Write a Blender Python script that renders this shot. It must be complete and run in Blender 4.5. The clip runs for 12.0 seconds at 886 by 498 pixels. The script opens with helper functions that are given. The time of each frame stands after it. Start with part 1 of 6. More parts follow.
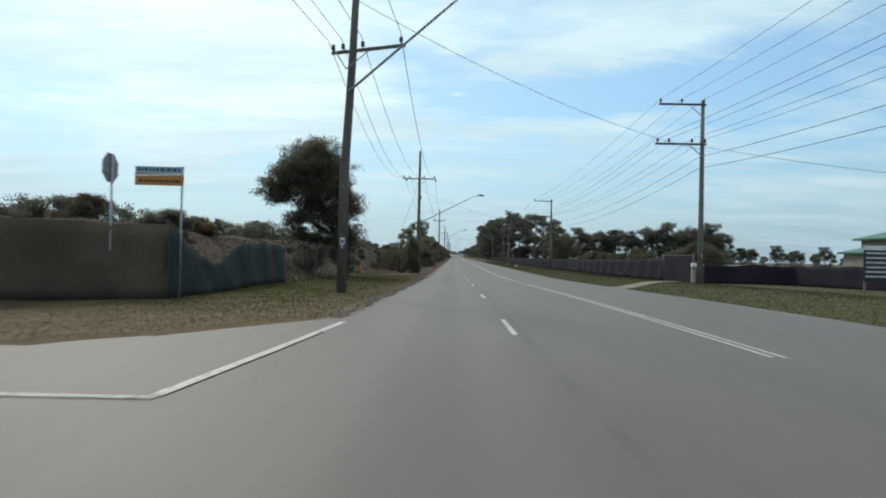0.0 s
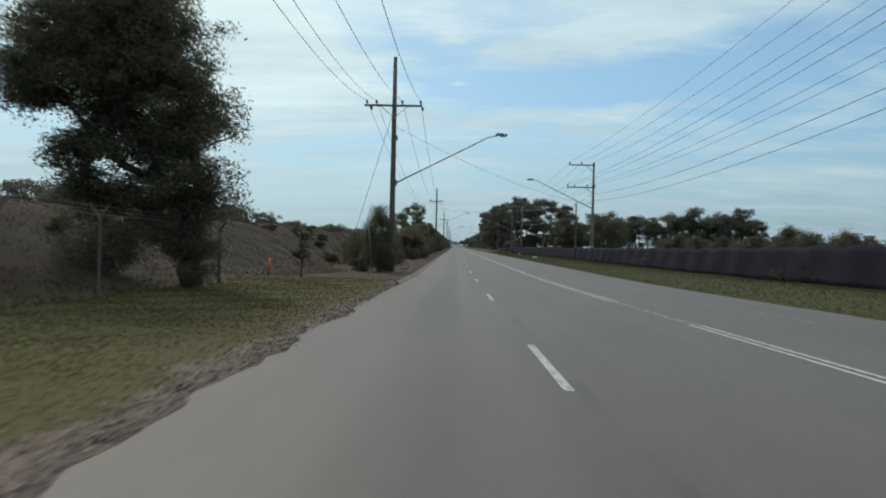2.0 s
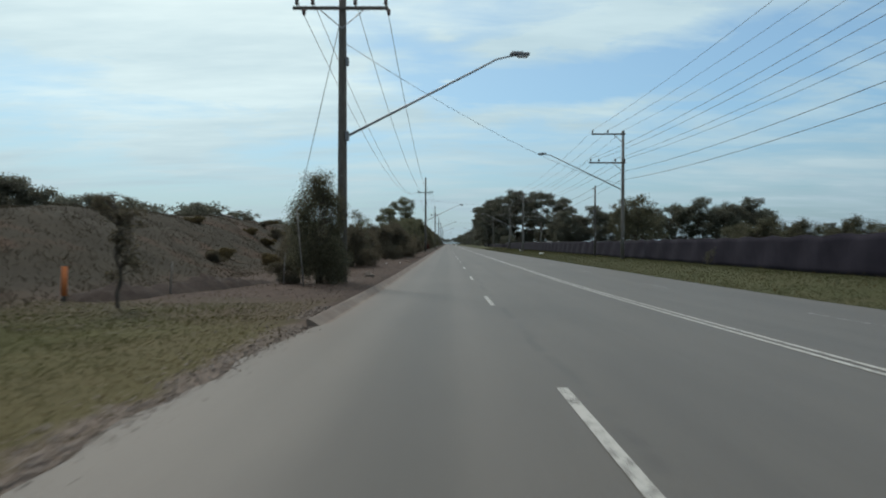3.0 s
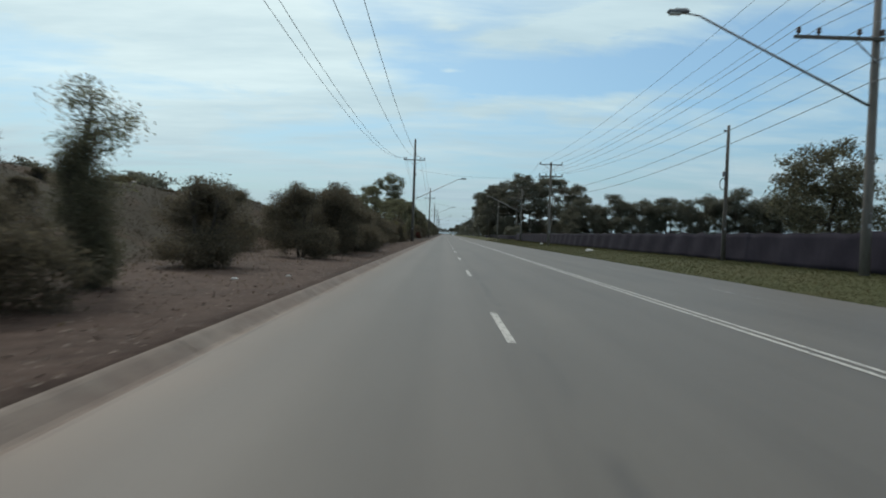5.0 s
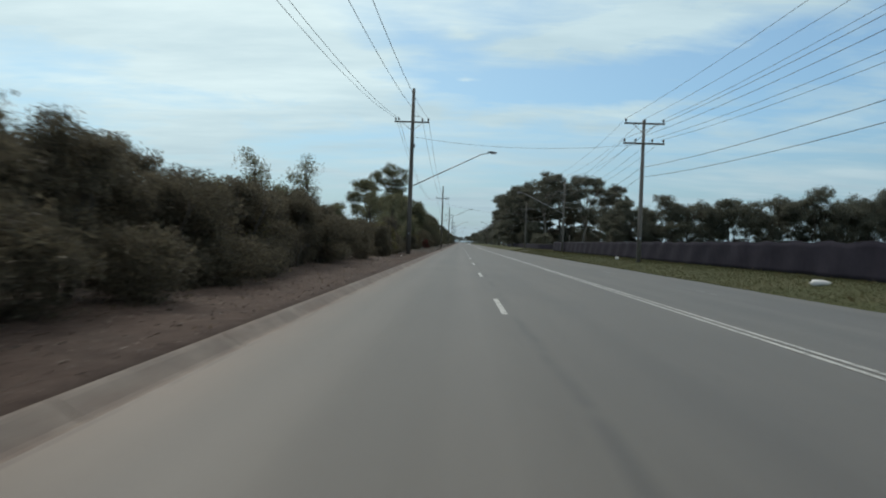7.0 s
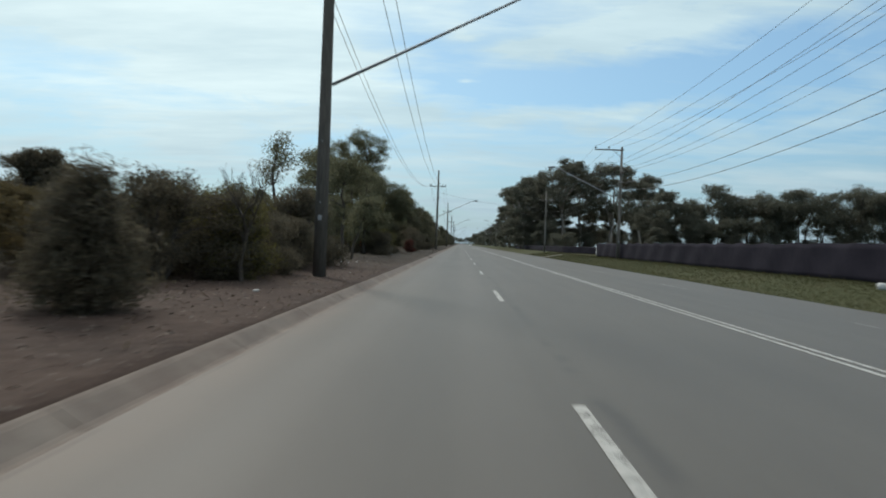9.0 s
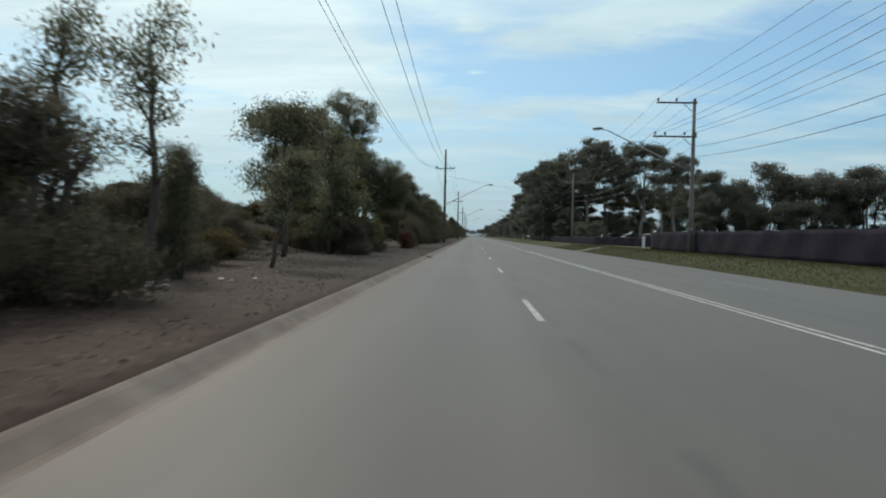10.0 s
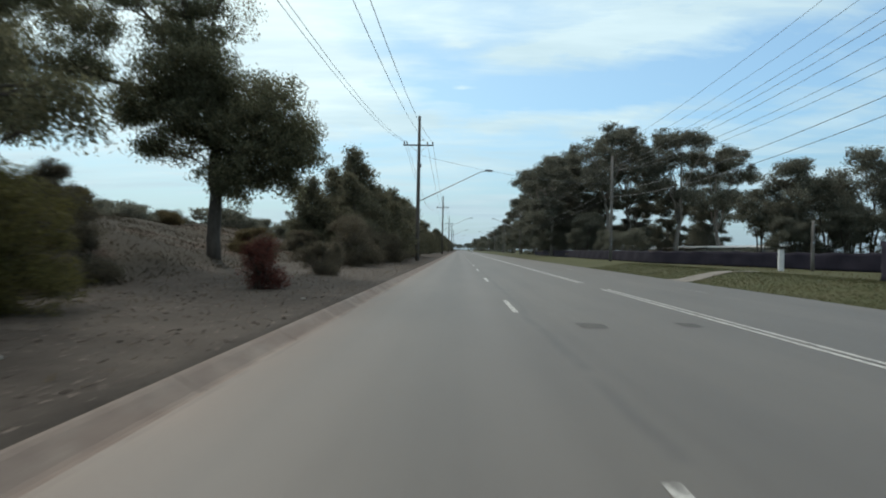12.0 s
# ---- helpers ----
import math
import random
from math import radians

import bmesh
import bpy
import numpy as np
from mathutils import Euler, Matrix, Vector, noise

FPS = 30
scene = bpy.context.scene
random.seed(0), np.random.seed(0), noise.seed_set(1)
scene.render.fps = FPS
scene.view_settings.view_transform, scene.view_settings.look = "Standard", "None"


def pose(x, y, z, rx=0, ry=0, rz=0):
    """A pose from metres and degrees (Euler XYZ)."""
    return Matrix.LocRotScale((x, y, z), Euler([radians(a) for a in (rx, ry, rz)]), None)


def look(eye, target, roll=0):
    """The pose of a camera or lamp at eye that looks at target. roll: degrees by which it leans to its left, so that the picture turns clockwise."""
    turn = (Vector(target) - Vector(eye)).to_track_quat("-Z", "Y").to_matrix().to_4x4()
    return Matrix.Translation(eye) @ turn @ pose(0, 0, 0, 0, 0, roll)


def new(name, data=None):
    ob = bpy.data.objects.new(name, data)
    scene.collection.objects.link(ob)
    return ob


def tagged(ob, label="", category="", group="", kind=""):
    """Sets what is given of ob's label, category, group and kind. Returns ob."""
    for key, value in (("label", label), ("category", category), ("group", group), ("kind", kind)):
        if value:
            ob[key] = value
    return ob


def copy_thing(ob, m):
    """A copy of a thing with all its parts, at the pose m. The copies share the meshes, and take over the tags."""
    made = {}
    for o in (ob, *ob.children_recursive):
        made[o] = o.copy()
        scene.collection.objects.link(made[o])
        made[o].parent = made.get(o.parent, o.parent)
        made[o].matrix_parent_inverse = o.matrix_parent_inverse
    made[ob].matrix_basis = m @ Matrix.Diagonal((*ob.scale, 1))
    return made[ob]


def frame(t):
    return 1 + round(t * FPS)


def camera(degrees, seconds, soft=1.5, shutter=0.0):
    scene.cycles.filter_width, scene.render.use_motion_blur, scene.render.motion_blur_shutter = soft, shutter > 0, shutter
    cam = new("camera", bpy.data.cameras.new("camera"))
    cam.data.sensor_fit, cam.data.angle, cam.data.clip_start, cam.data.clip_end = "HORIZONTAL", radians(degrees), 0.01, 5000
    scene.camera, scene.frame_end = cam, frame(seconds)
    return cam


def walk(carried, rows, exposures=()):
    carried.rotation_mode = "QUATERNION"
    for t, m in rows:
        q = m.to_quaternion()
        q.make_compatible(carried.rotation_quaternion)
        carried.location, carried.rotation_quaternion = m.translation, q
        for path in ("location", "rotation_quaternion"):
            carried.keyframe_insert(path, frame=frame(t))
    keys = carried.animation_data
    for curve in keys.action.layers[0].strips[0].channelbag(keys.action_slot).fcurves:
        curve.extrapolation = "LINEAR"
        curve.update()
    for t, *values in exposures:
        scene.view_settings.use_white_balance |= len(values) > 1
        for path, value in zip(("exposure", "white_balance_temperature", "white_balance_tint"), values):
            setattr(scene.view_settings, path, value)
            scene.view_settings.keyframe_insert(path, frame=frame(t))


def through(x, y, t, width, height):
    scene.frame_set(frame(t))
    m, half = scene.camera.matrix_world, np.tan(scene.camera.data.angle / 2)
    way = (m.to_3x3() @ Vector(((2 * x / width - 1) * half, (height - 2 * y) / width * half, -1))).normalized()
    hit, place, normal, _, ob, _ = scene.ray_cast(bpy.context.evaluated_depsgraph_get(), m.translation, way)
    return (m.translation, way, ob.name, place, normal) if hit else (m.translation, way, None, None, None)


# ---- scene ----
cam = camera(71.0, 12.0, soft=1.9, shutter=0.24)
PATH = [
    (0, (0.131, -3.685, 1.390), (0.0945, -1.6855, 1.4112), 1.27),
    (0.5, (0.140, 3.292, 1.357), (0.1195, 5.2917, 1.3842), 0.87),
    (1, (0.129, 10.719, 1.277), (0.1319, 12.7190, 1.2656), 0.45),
    (1.5, (0.085, 18.102, 1.188), (0.0623, 20.1018, 1.1740), 0.82),
    (2, (0.123, 25.452, 1.087), (0.0857, 27.4516, 1.0764), 1.30),
    (2.5, (0.151, 32.887, 0.955), (0.1202, 34.8868, 0.9518), 0.37),
    (3, (0.156, 40.616, 0.874), (0.1427, 42.6159, 0.8567), 0.17),
    (4.8, (0.383, 69.030, 0.609), (0.3643, 71.0296, 0.5737), 1.29),
    (5, (0.402, 72.193, 0.596), (0.4005, 74.1924, 0.5465), 1.99),
    (5.5, (0.449, 80.106, 0.552), (0.4436, 82.1054, 0.5055), 1.38),
    (6, (0.406, 88.111, 0.562), (0.3803, 90.1108, 0.5591), 1.86),
    (6.5, (0.407, 96.224, 0.563), (0.3550, 98.2232, 0.5399), 2.55),
    (7, (0.415, 104.439, 0.567), (0.3614, 106.4381, 0.5427), 2.11),
    (7.2, (0.397, 107.744, 0.555), (0.3589, 109.7433, 0.5203), 2.19),
    (8.8, (0.297, 134.325, 0.563), (0.2344, 136.3238, 0.5363), 1.23),
    (9, (0.277, 137.658, 0.552), (0.2239, 139.6572, 0.5319), 2.21),
    (9.5, (0.284, 146.010, 0.548), (0.2067, 148.0080, 0.5023), 2.37),
    (10, (0.213, 154.391, 0.535), (0.1219, 156.3884, 0.4901), 1.23),
    (10.5, (0.188, 162.678, 0.505), (0.0864, 164.6754, 0.4991), 0.80),
    (11, (0.145, 170.998, 0.506), (0.0514, 172.9954, 0.4657), 0.29),
    (11.5, (0.115, 179.139, 0.512), (0.0516, 181.1379, 0.4939), -0.43),
    (12, (0.114, 187.289, 0.530), (0.0624, 189.2883, 0.5311), 1.08),
]
walk(cam, [(t, look(eye, target, roll)) for t, eye, target, roll in PATH],
     exposures=[(0.0, 0.22), (0.6, 0.13), (1.6, -0.02), (3.0, -0.06), (7.0, -0.06), (9.0, 0.02), (10.0, 0.03), (11.0, 0.06), (12.0, 0.21)])

# ---- light: hazy daylight, the sun ahead and to the left behind thin cloud ----
SUN_AZ = radians(-32.0)      # from the road's direction, to the left
SUN_EL = radians(42.0)
sun_dir = Vector((math.sin(SUN_AZ) * math.cos(SUN_EL), math.cos(SUN_AZ) * math.cos(SUN_EL), math.sin(SUN_EL)))

sun = new("sun", bpy.data.lights.new("sun", "SUN"))
sun.data.energy, sun.data.angle, sun.data.color = 1.4, radians(10.0), (1.0, 0.93, 0.84)
sun.matrix_world = look((0, 0, 60), Vector((0, 0, 60)) - sun_dir)
scene.view_settings.exposure = 0.0

world = bpy.data.worlds.new("sky")
scene.world = world
world.use_nodes = True


class Nodes:
    """A short way to write node trees."""

    def __init__(self, tree):
        self.tree = tree
        tree.nodes.clear()

    def add(self, kind, settings=None, **inputs):
        node = self.tree.nodes.new(kind)
        for key, value in (settings or {}).items():
            setattr(node, key, value)
        for key, value in inputs.items():
            self.put(node, key.replace("_", " "), value)
        return node

    def put(self, node, key, value):
        socket = node.inputs[int(key[1:])] if key[0] == "i" and key[1:].isdigit() else node.inputs[key]
        if isinstance(value, bpy.types.NodeSocket):
            self.tree.links.new(value, socket)
        else:
            socket.default_value = value

    def maths(self, op, a, b=0.0, c=0.0):
        return self.add("ShaderNodeMath", {"operation": op}, i0=a, i1=b, i2=c).outputs[0]

    def ramp(self, value, stops):
        node = self.add("ShaderNodeValToRGB", None, Fac=value)
        cr = node.color_ramp
        while len(cr.elements) < len(stops):
            cr.elements.new(0.5)
        for el, (at, col) in zip(cr.elements, stops):
            el.position, el.color = at, (*col, 1) if len(col) == 3 else col
        return node.outputs["Color"]

    def mix(self, fac, a, b, blend="MIX"):
        node = self.add("ShaderNodeMix", {"data_type": "RGBA", "blend_type": blend})
        self.put(node, "i0", fac)
        self.put(node, "i6", a if not isinstance(a, tuple) else (*a, 1))
        self.put(node, "i7", b if not isinstance(b, tuple) else (*b, 1))
        return node.outputs[2]

    def noise(self, vector, scale, detail=4.0, rough=0.55, distortion=0.0):
        return self.add("ShaderNodeTexNoise", None, Vector=vector, Scale=scale, Detail=detail, Roughness=rough,
                        Distortion=distortion).outputs["Fac"]

    def scaled(self, vector, x, y, z):
        return self.add("ShaderNodeVectorMath", {"operation": "MULTIPLY"}, i0=vector, i1=(x, y, z)).outputs[0]


STREAKS = ((0.19, 0.325, 0.20, 0.022, 12, 1.0), (0.29, 0.365, 0.18, 0.04, 12, 0.7), (0.005, 0.263, 0.014, 0.004, 0, 0.9), (-0.012, 0.335, 0.03, 0.008, 3, 0.7),
           (0.24, 0.222, 0.15, 0.014, 3, 0.9), (0.21, 0.19, 0.10, 0.012, -8, 0.7), (0.06, 0.20, 0.05, 0.013, -5, 0.9), (-0.36, 0.33, 0.26, 0.045, -18, 1.0),
           (-0.30, 0.23, 0.25, 0.05, -8, 0.8), (-0.66, 0.35, 0.30, 0.06, -14, 0.7), (-0.66, 0.19, 0.22, 0.06, -6, -0.7), (-0.05, 0.19, 0.10, 0.02, -3, 0.6), (0.62, 0.24, 0.10, 0.03, 15, 0.6),
           (0.0, 0.26, 0.14, 0.05, 0, -0.7), (0.27, 0.275, 0.20, 0.025, 8, -0.6), (0.47, 0.32, 0.12, 0.05, 25, -0.6), (-0.1, 0.33, 0.10, 0.03, -20, -0.4))


def build_sky():
    n = Nodes(world.node_tree)
    way = n.add("ShaderNodeTexCoord").outputs["Generated"]
    sky = n.add("ShaderNodeTexSky", {"sky_type": "NISHITA", "sun_disc": False, "sun_elevation": SUN_EL, "sun_rotation": SUN_AZ,
                                     "air_density": 1.2, "dust_density": 1.6, "ozone_density": 1.4}).outputs["Color"]
    sky = n.scaled(sky, 0.067, 0.104, 0.128)
    sep = n.add("ShaderNodeSeparateXYZ", None, Vector=way)
    up = n.maths("MAXIMUM", sep.outputs["Z"], 0.0)
    depth = n.maths("DIVIDE", 1.0, n.maths("ADD", up, 0.10))
    flat = n.add("ShaderNodeCombineXYZ", None, X=n.maths("MULTIPLY", sep.outputs["X"], depth),
                 Y=n.maths("MULTIPLY", sep.outputs["Y"], depth), Z=0.35).outputs[0]
    streak = n.scaled(flat, 0.5, 0.9, 1.0)
    large = n.noise(streak, 0.85, 4.0, 0.55, 0.7)
    fine = n.noise(n.scaled(flat, 0.6, 1.5, 1.0), 2.6, 7.0, 0.62, 0.6)
    toward = n.add("ShaderNodeVectorMath", {"operation": "DOT_PRODUCT"}, i0=way, i1=tuple(sun_dir)).outputs["Value"]
    near = n.maths("POWER", n.maths("MAXIMUM", toward, 0.0), 7.0)
    cover = n.maths("ADD", n.maths("MULTIPLY", large, 0.70), n.maths("MULTIPLY", fine, 0.40))
    cover = n.maths("ADD", cover, n.maths("MULTIPLY", near, 0.17))
    # the streaks and gaps that hang over the road ahead: across, up, length, thickness, tilt, gain
    ahead = n.maths("MAXIMUM", sep.outputs["Y"], 0.05)
    u, v = n.maths("DIVIDE", sep.outputs["X"], ahead), n.maths("DIVIDE", sep.outputs["Z"], ahead)
    uv = n.add("ShaderNodeCombineXYZ", None, X=u, Y=v, Z=0.0).outputs[0]
    u = n.maths("ADD", u, n.maths("MULTIPLY", n.maths("SUBTRACT", n.noise(n.scaled(uv, 4.0, 9.0, 1.0), 1.0, 4.0), 0.5), 0.16))
    v = n.maths("ADD", v, n.maths("MULTIPLY", n.maths("SUBTRACT", n.noise(n.scaled(uv, 5.0, 11.0, 1.0), 1.3, 5.0), 0.5), 0.045))
    wisp = n.noise(n.scaled(uv, 6.0, 16.0, 1.0), 1.6, 6.0, 0.65, 0.8)
    total = 0.0
    for cu, cv, length, thick, tilt, gain in STREAKS:
        c, s = math.cos(radians(tilt)), math.sin(radians(tilt))
        du, dv = n.maths("SUBTRACT", u, cu), n.maths("SUBTRACT", v, cv)
        a = n.maths("MULTIPLY_ADD", du, c / length, n.maths("MULTIPLY", dv, s / length))
        b = n.maths("MULTIPLY_ADD", dv, c / thick, n.maths("MULTIPLY", du, -s / thick))
        r2 = n.maths("ADD", n.maths("MULTIPLY", a, a), n.maths("MULTIPLY", b, b))
        total = n.maths("MULTIPLY_ADD", n.maths("EXPONENT", n.maths("MULTIPLY", r2, -1.0)), gain, total)
    front = n.add("ShaderNodeMapRange", {"clamp": True}, Value=sep.outputs["Y"], From_Min=0.2, From_Max=0.5).outputs[0]
    cover = n.maths("ADD", cover, n.maths("MULTIPLY", n.maths("SUBTRACT", n.maths("MULTIPLY", total, n.maths("MULTIPLY_ADD", wisp, 0.46, -0.05)), 0.01), front))
    mask = n.ramp(cover, [(0.47, (0, 0, 0)), (0.55, (0.42, 0.42, 0.42)), (0.66, (1, 1, 1))])
    white = n.mix(near, (0.57, 0.73, 0.79), (1.11, 1.23, 1.19))
    thick = n.noise(n.scaled(flat, 0.4, 1.2, 1.0), 1.9, 5.0, 0.6)
    white = n.mix(0.6, white, n.ramp(thick, [(0.35, (0.68, 0.76, 0.80)), (0.62, (1.08, 1.09, 1.06))]), "MULTIPLY")
    sky = n.mix(0.24, sky, (0.47, 0.68, 0.79))
    sky = n.mix(n.maths("MULTIPLY", n.maths("POWER", n.maths("MAXIMUM", toward, 0.0), 3.0), 0.75), sky, (0.44, 0.60, 0.70))
    col = n.mix(n.maths("MULTIPLY", mask, 0.9), sky, white)
    low = n.ramp(up, [(0.0, (1, 1, 1)), (0.20, (0, 0, 0))])
    haze = n.mix(n.maths("POWER", n.maths("MAXIMUM", toward, 0.0), 2.0), (0.29, 0.40, 0.50), (0.46, 0.60, 0.67))
    col = n.mix(n.maths("MULTIPLY", low, 0.72), col, haze)
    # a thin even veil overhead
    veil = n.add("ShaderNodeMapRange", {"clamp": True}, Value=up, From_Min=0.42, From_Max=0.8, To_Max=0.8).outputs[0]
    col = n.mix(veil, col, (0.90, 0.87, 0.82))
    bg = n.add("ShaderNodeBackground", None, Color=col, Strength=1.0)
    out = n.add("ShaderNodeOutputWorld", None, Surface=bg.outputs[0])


build_sky()


# ---- materials ----
def material(name, colour, rough=0.8, bump=None, metal=0.0, spec=0.5):
    """colour(n) gives a colour socket or tuple; bump(n) a height socket and a distance."""
    m = bpy.data.materials.new(name)
    m.use_nodes = True
    n = Nodes(m.node_tree)
    b = n.add("ShaderNodeBsdfPrincipled", None, Roughness=rough, Metallic=metal)
    b.inputs["Specular IOR Level"].default_value = spec
    c = colour(n) if callable(colour) else colour
    n.put(b, "Base Color", c if not isinstance(c, tuple) else (*c, 1))
    if bump:
        height, dist = bump(n)
        n.put(b, "Normal", n.add("ShaderNodeBump", None, Height=height, Distance=dist, Strength=0.8).outputs[0])
    n.add("ShaderNodeOutputMaterial", None, Surface=b.outputs[0])
    return m


def place(n):
    return n.add("ShaderNodeNewGeometry").outputs["Position"]


def band(n, value, middle, half, soft):
    """One inside middle +- half, falling to none over soft."""
    off = n.maths("ABSOLUTE", n.maths("SUBTRACT", value, middle))
    return n.add("ShaderNodeMapRange", {"clamp": True}, Value=off, From_Min=half, From_Max=half + soft, To_Min=1.0, To_Max=0.0).outputs[0]


def asphalt_colour(n):
    p = place(n)
    sep = n.add("ShaderNodeSeparateXYZ", None, Vector=p)
    x = sep.outputs["X"]
    stone = n.noise(p, 90.0, 3.0, 0.7)
    blotch = n.noise(n.scaled(p, 1.0, 0.25, 1.0), 0.55, 5.0, 0.6)
    long_run = n.noise(n.scaled(p, 1.6, 0.02, 1.0), 1.0, 4.0, 0.6)
    col = n.ramp(stone, [(0.25, (0.077, 0.072, 0.063)), (0.75, (0.131, 0.122, 0.107))])
    col = n.mix(0.8, col, n.ramp(blotch, [(0.3, (0.80, 0.80, 0.81)), (0.7, (1.08, 1.07, 1.04))]), "MULTIPLY")
    col = n.mix(0.8, col, n.ramp(long_run, [(0.3, (0.88, 0.88, 0.88)), (0.7, (1.08, 1.08, 1.08))]), "MULTIPLY")
    # polished wheel tracks and oil line
    wear = n.maths("ADD", band(n, x, -1.0, 0.12, 0.35), band(n, x, 0.62, 0.12, 0.35))
    oil = n.maths("MULTIPLY", band(n, x, -0.2, 0.15, 0.4), n.noise(n.scaled(p, 1.0, 0.12, 1.0), 0.7, 4.0))
    col = n.mix(n.maths("MULTIPLY", wear, 0.2), col, (0.160, 0.149, 0.133))
    col = n.mix(n.maths("MULTIPLY", oil, 0.6), col, (0.075, 0.073, 0.066))
    # broad soft-edged darker band in the left lane, centred near y 48
    dark_band = n.maths("MULTIPLY", band(n, n.maths("ADD", x, n.maths("MULTIPLY", n.noise(p, 0.8, 3.0), 0.5)), -0.15, 0.25, 0.45), band(n, sep.outputs["Y"], 48.0, 5.0, 9.0))
    col = n.mix(n.maths("MULTIPLY", dark_band, 0.5), col, (0.05, 0.049, 0.045))
    # dark joint that wanders beside the lane line
    wander = n.maths("MULTIPLY", n.maths("SUBTRACT", n.noise(n.scaled(p, 0.0, 1.0, 0.0), 0.25, 4.0), 0.5), 0.5)
    joint = band(n, n.maths("ADD", x, wander), 1.45, 0.02, 0.10)
    broken = n.ramp(n.noise(n.scaled(p, 0.3, 1.0, 1.0), 0.9, 4.0), [(0.42, (0, 0, 0)), (0.56, (1, 1, 1))])
    col = n.mix(n.maths("MULTIPLY", n.maths("MULTIPLY", joint, broken), 0.38), col, (0.035, 0.035, 0.034))
    # open joint along the gutter's lip
    lip = n.maths("MULTIPLY", band(n, n.maths("ADD", x, n.maths("MULTIPLY", wander, 0.12)), -1.94, 0.010, 0.03), n.add("ShaderNodeMapRange", {"clamp": True}, Value=sep.outputs["Y"], From_Min=56.0, From_Max=62.0).outputs[0])
    col = n.mix(n.maths("MULTIPLY", n.maths("MULTIPLY", lip, broken), 0.75), col, (0.035, 0.032, 0.028))
    # dust blown along the left edge
    dust = n.maths("MULTIPLY", n.add("ShaderNodeMapRange", {"clamp": True}, Value=x, From_Min=-2.1, From_Max=-1.25, To_Min=1.0, To_Max=0.0).outputs[0],
                   n.noise(n.scaled(p, 1.0, 0.4, 1.0), 1.3, 4.0))
    past = n.add("ShaderNodeMapRange", {"clamp": True}, Value=sep.outputs["Y"], From_Min=46.0, From_Max=60.0, To_Min=0.12, To_Max=0.8).outputs[0]
    return n.mix(n.maths("MULTIPLY", dust, past), col, (0.18, 0.130, 0.094))


def asphalt_bump(n):
    return n.noise(place(n), 70.0, 3.0, 0.7), 0.0025


ASPHALT = material("asphalt", asphalt_colour, 0.6, asphalt_bump, spec=0.45)


def paint_colour(n):
    p = place(n)
    worn = n.ramp(n.noise(p, 9.0, 6.0, 0.75), [(0.38, (0, 0, 0)), (0.50, (1, 1, 1))])
    return n.mix(worn, (0.11, 0.107, 0.096), (0.45, 0.45, 0.42))


PAINT = material("road_paint", paint_colour, 0.65)


def worn_paint_colour(n):
    p = place(n)
    worn = n.ramp(n.noise(p, 5.0, 6.0, 0.75), [(0.46, (0, 0, 0)), (0.60, (1, 1, 1))])
    return n.mix(worn, (0.10, 0.098, 0.09), (0.34, 0.335, 0.32))


WORN_PAINT = material("worn_road_paint", worn_paint_colour, 0.7)


def concrete_colour(n):
    p = place(n)
    a = n.ramp(n.noise(p, 2.0, 5.0, 0.6), [(0.3, (0.125, 0.102, 0.086)), (0.7, (0.225, 0.194, 0.162))])
    red = n.ramp(n.noise(n.scaled(p, 1.0, 0.3, 1.0), 1.6, 6.0, 0.65), [(0.36, (0, 0, 0)), (0.62, (1, 1, 1))])
    a = n.mix(n.maths("MULTIPLY", red, 0.55), a, (0.135, 0.095, 0.074))
    return n.mix(0.5, a, n.ramp(n.noise(p, 40.0, 3.0, 0.7), [(0.3, (0.8, 0.8, 0.8)), (0.7, (1.1, 1.1, 1.1))]), "MULTIPLY")


CONCRETE = material("stained_concrete", concrete_colour, 0.85, lambda n: (n.noise(place(n), 30.0, 4.0), 0.01))
PALE_CONCRETE = material("pale_concrete", lambda n: n.ramp(n.noise(place(n), 1.5, 5.0), [(0.3, (0.25, 0.24, 0.21)), (0.7, (0.36, 0.345, 0.31))]), 0.85)


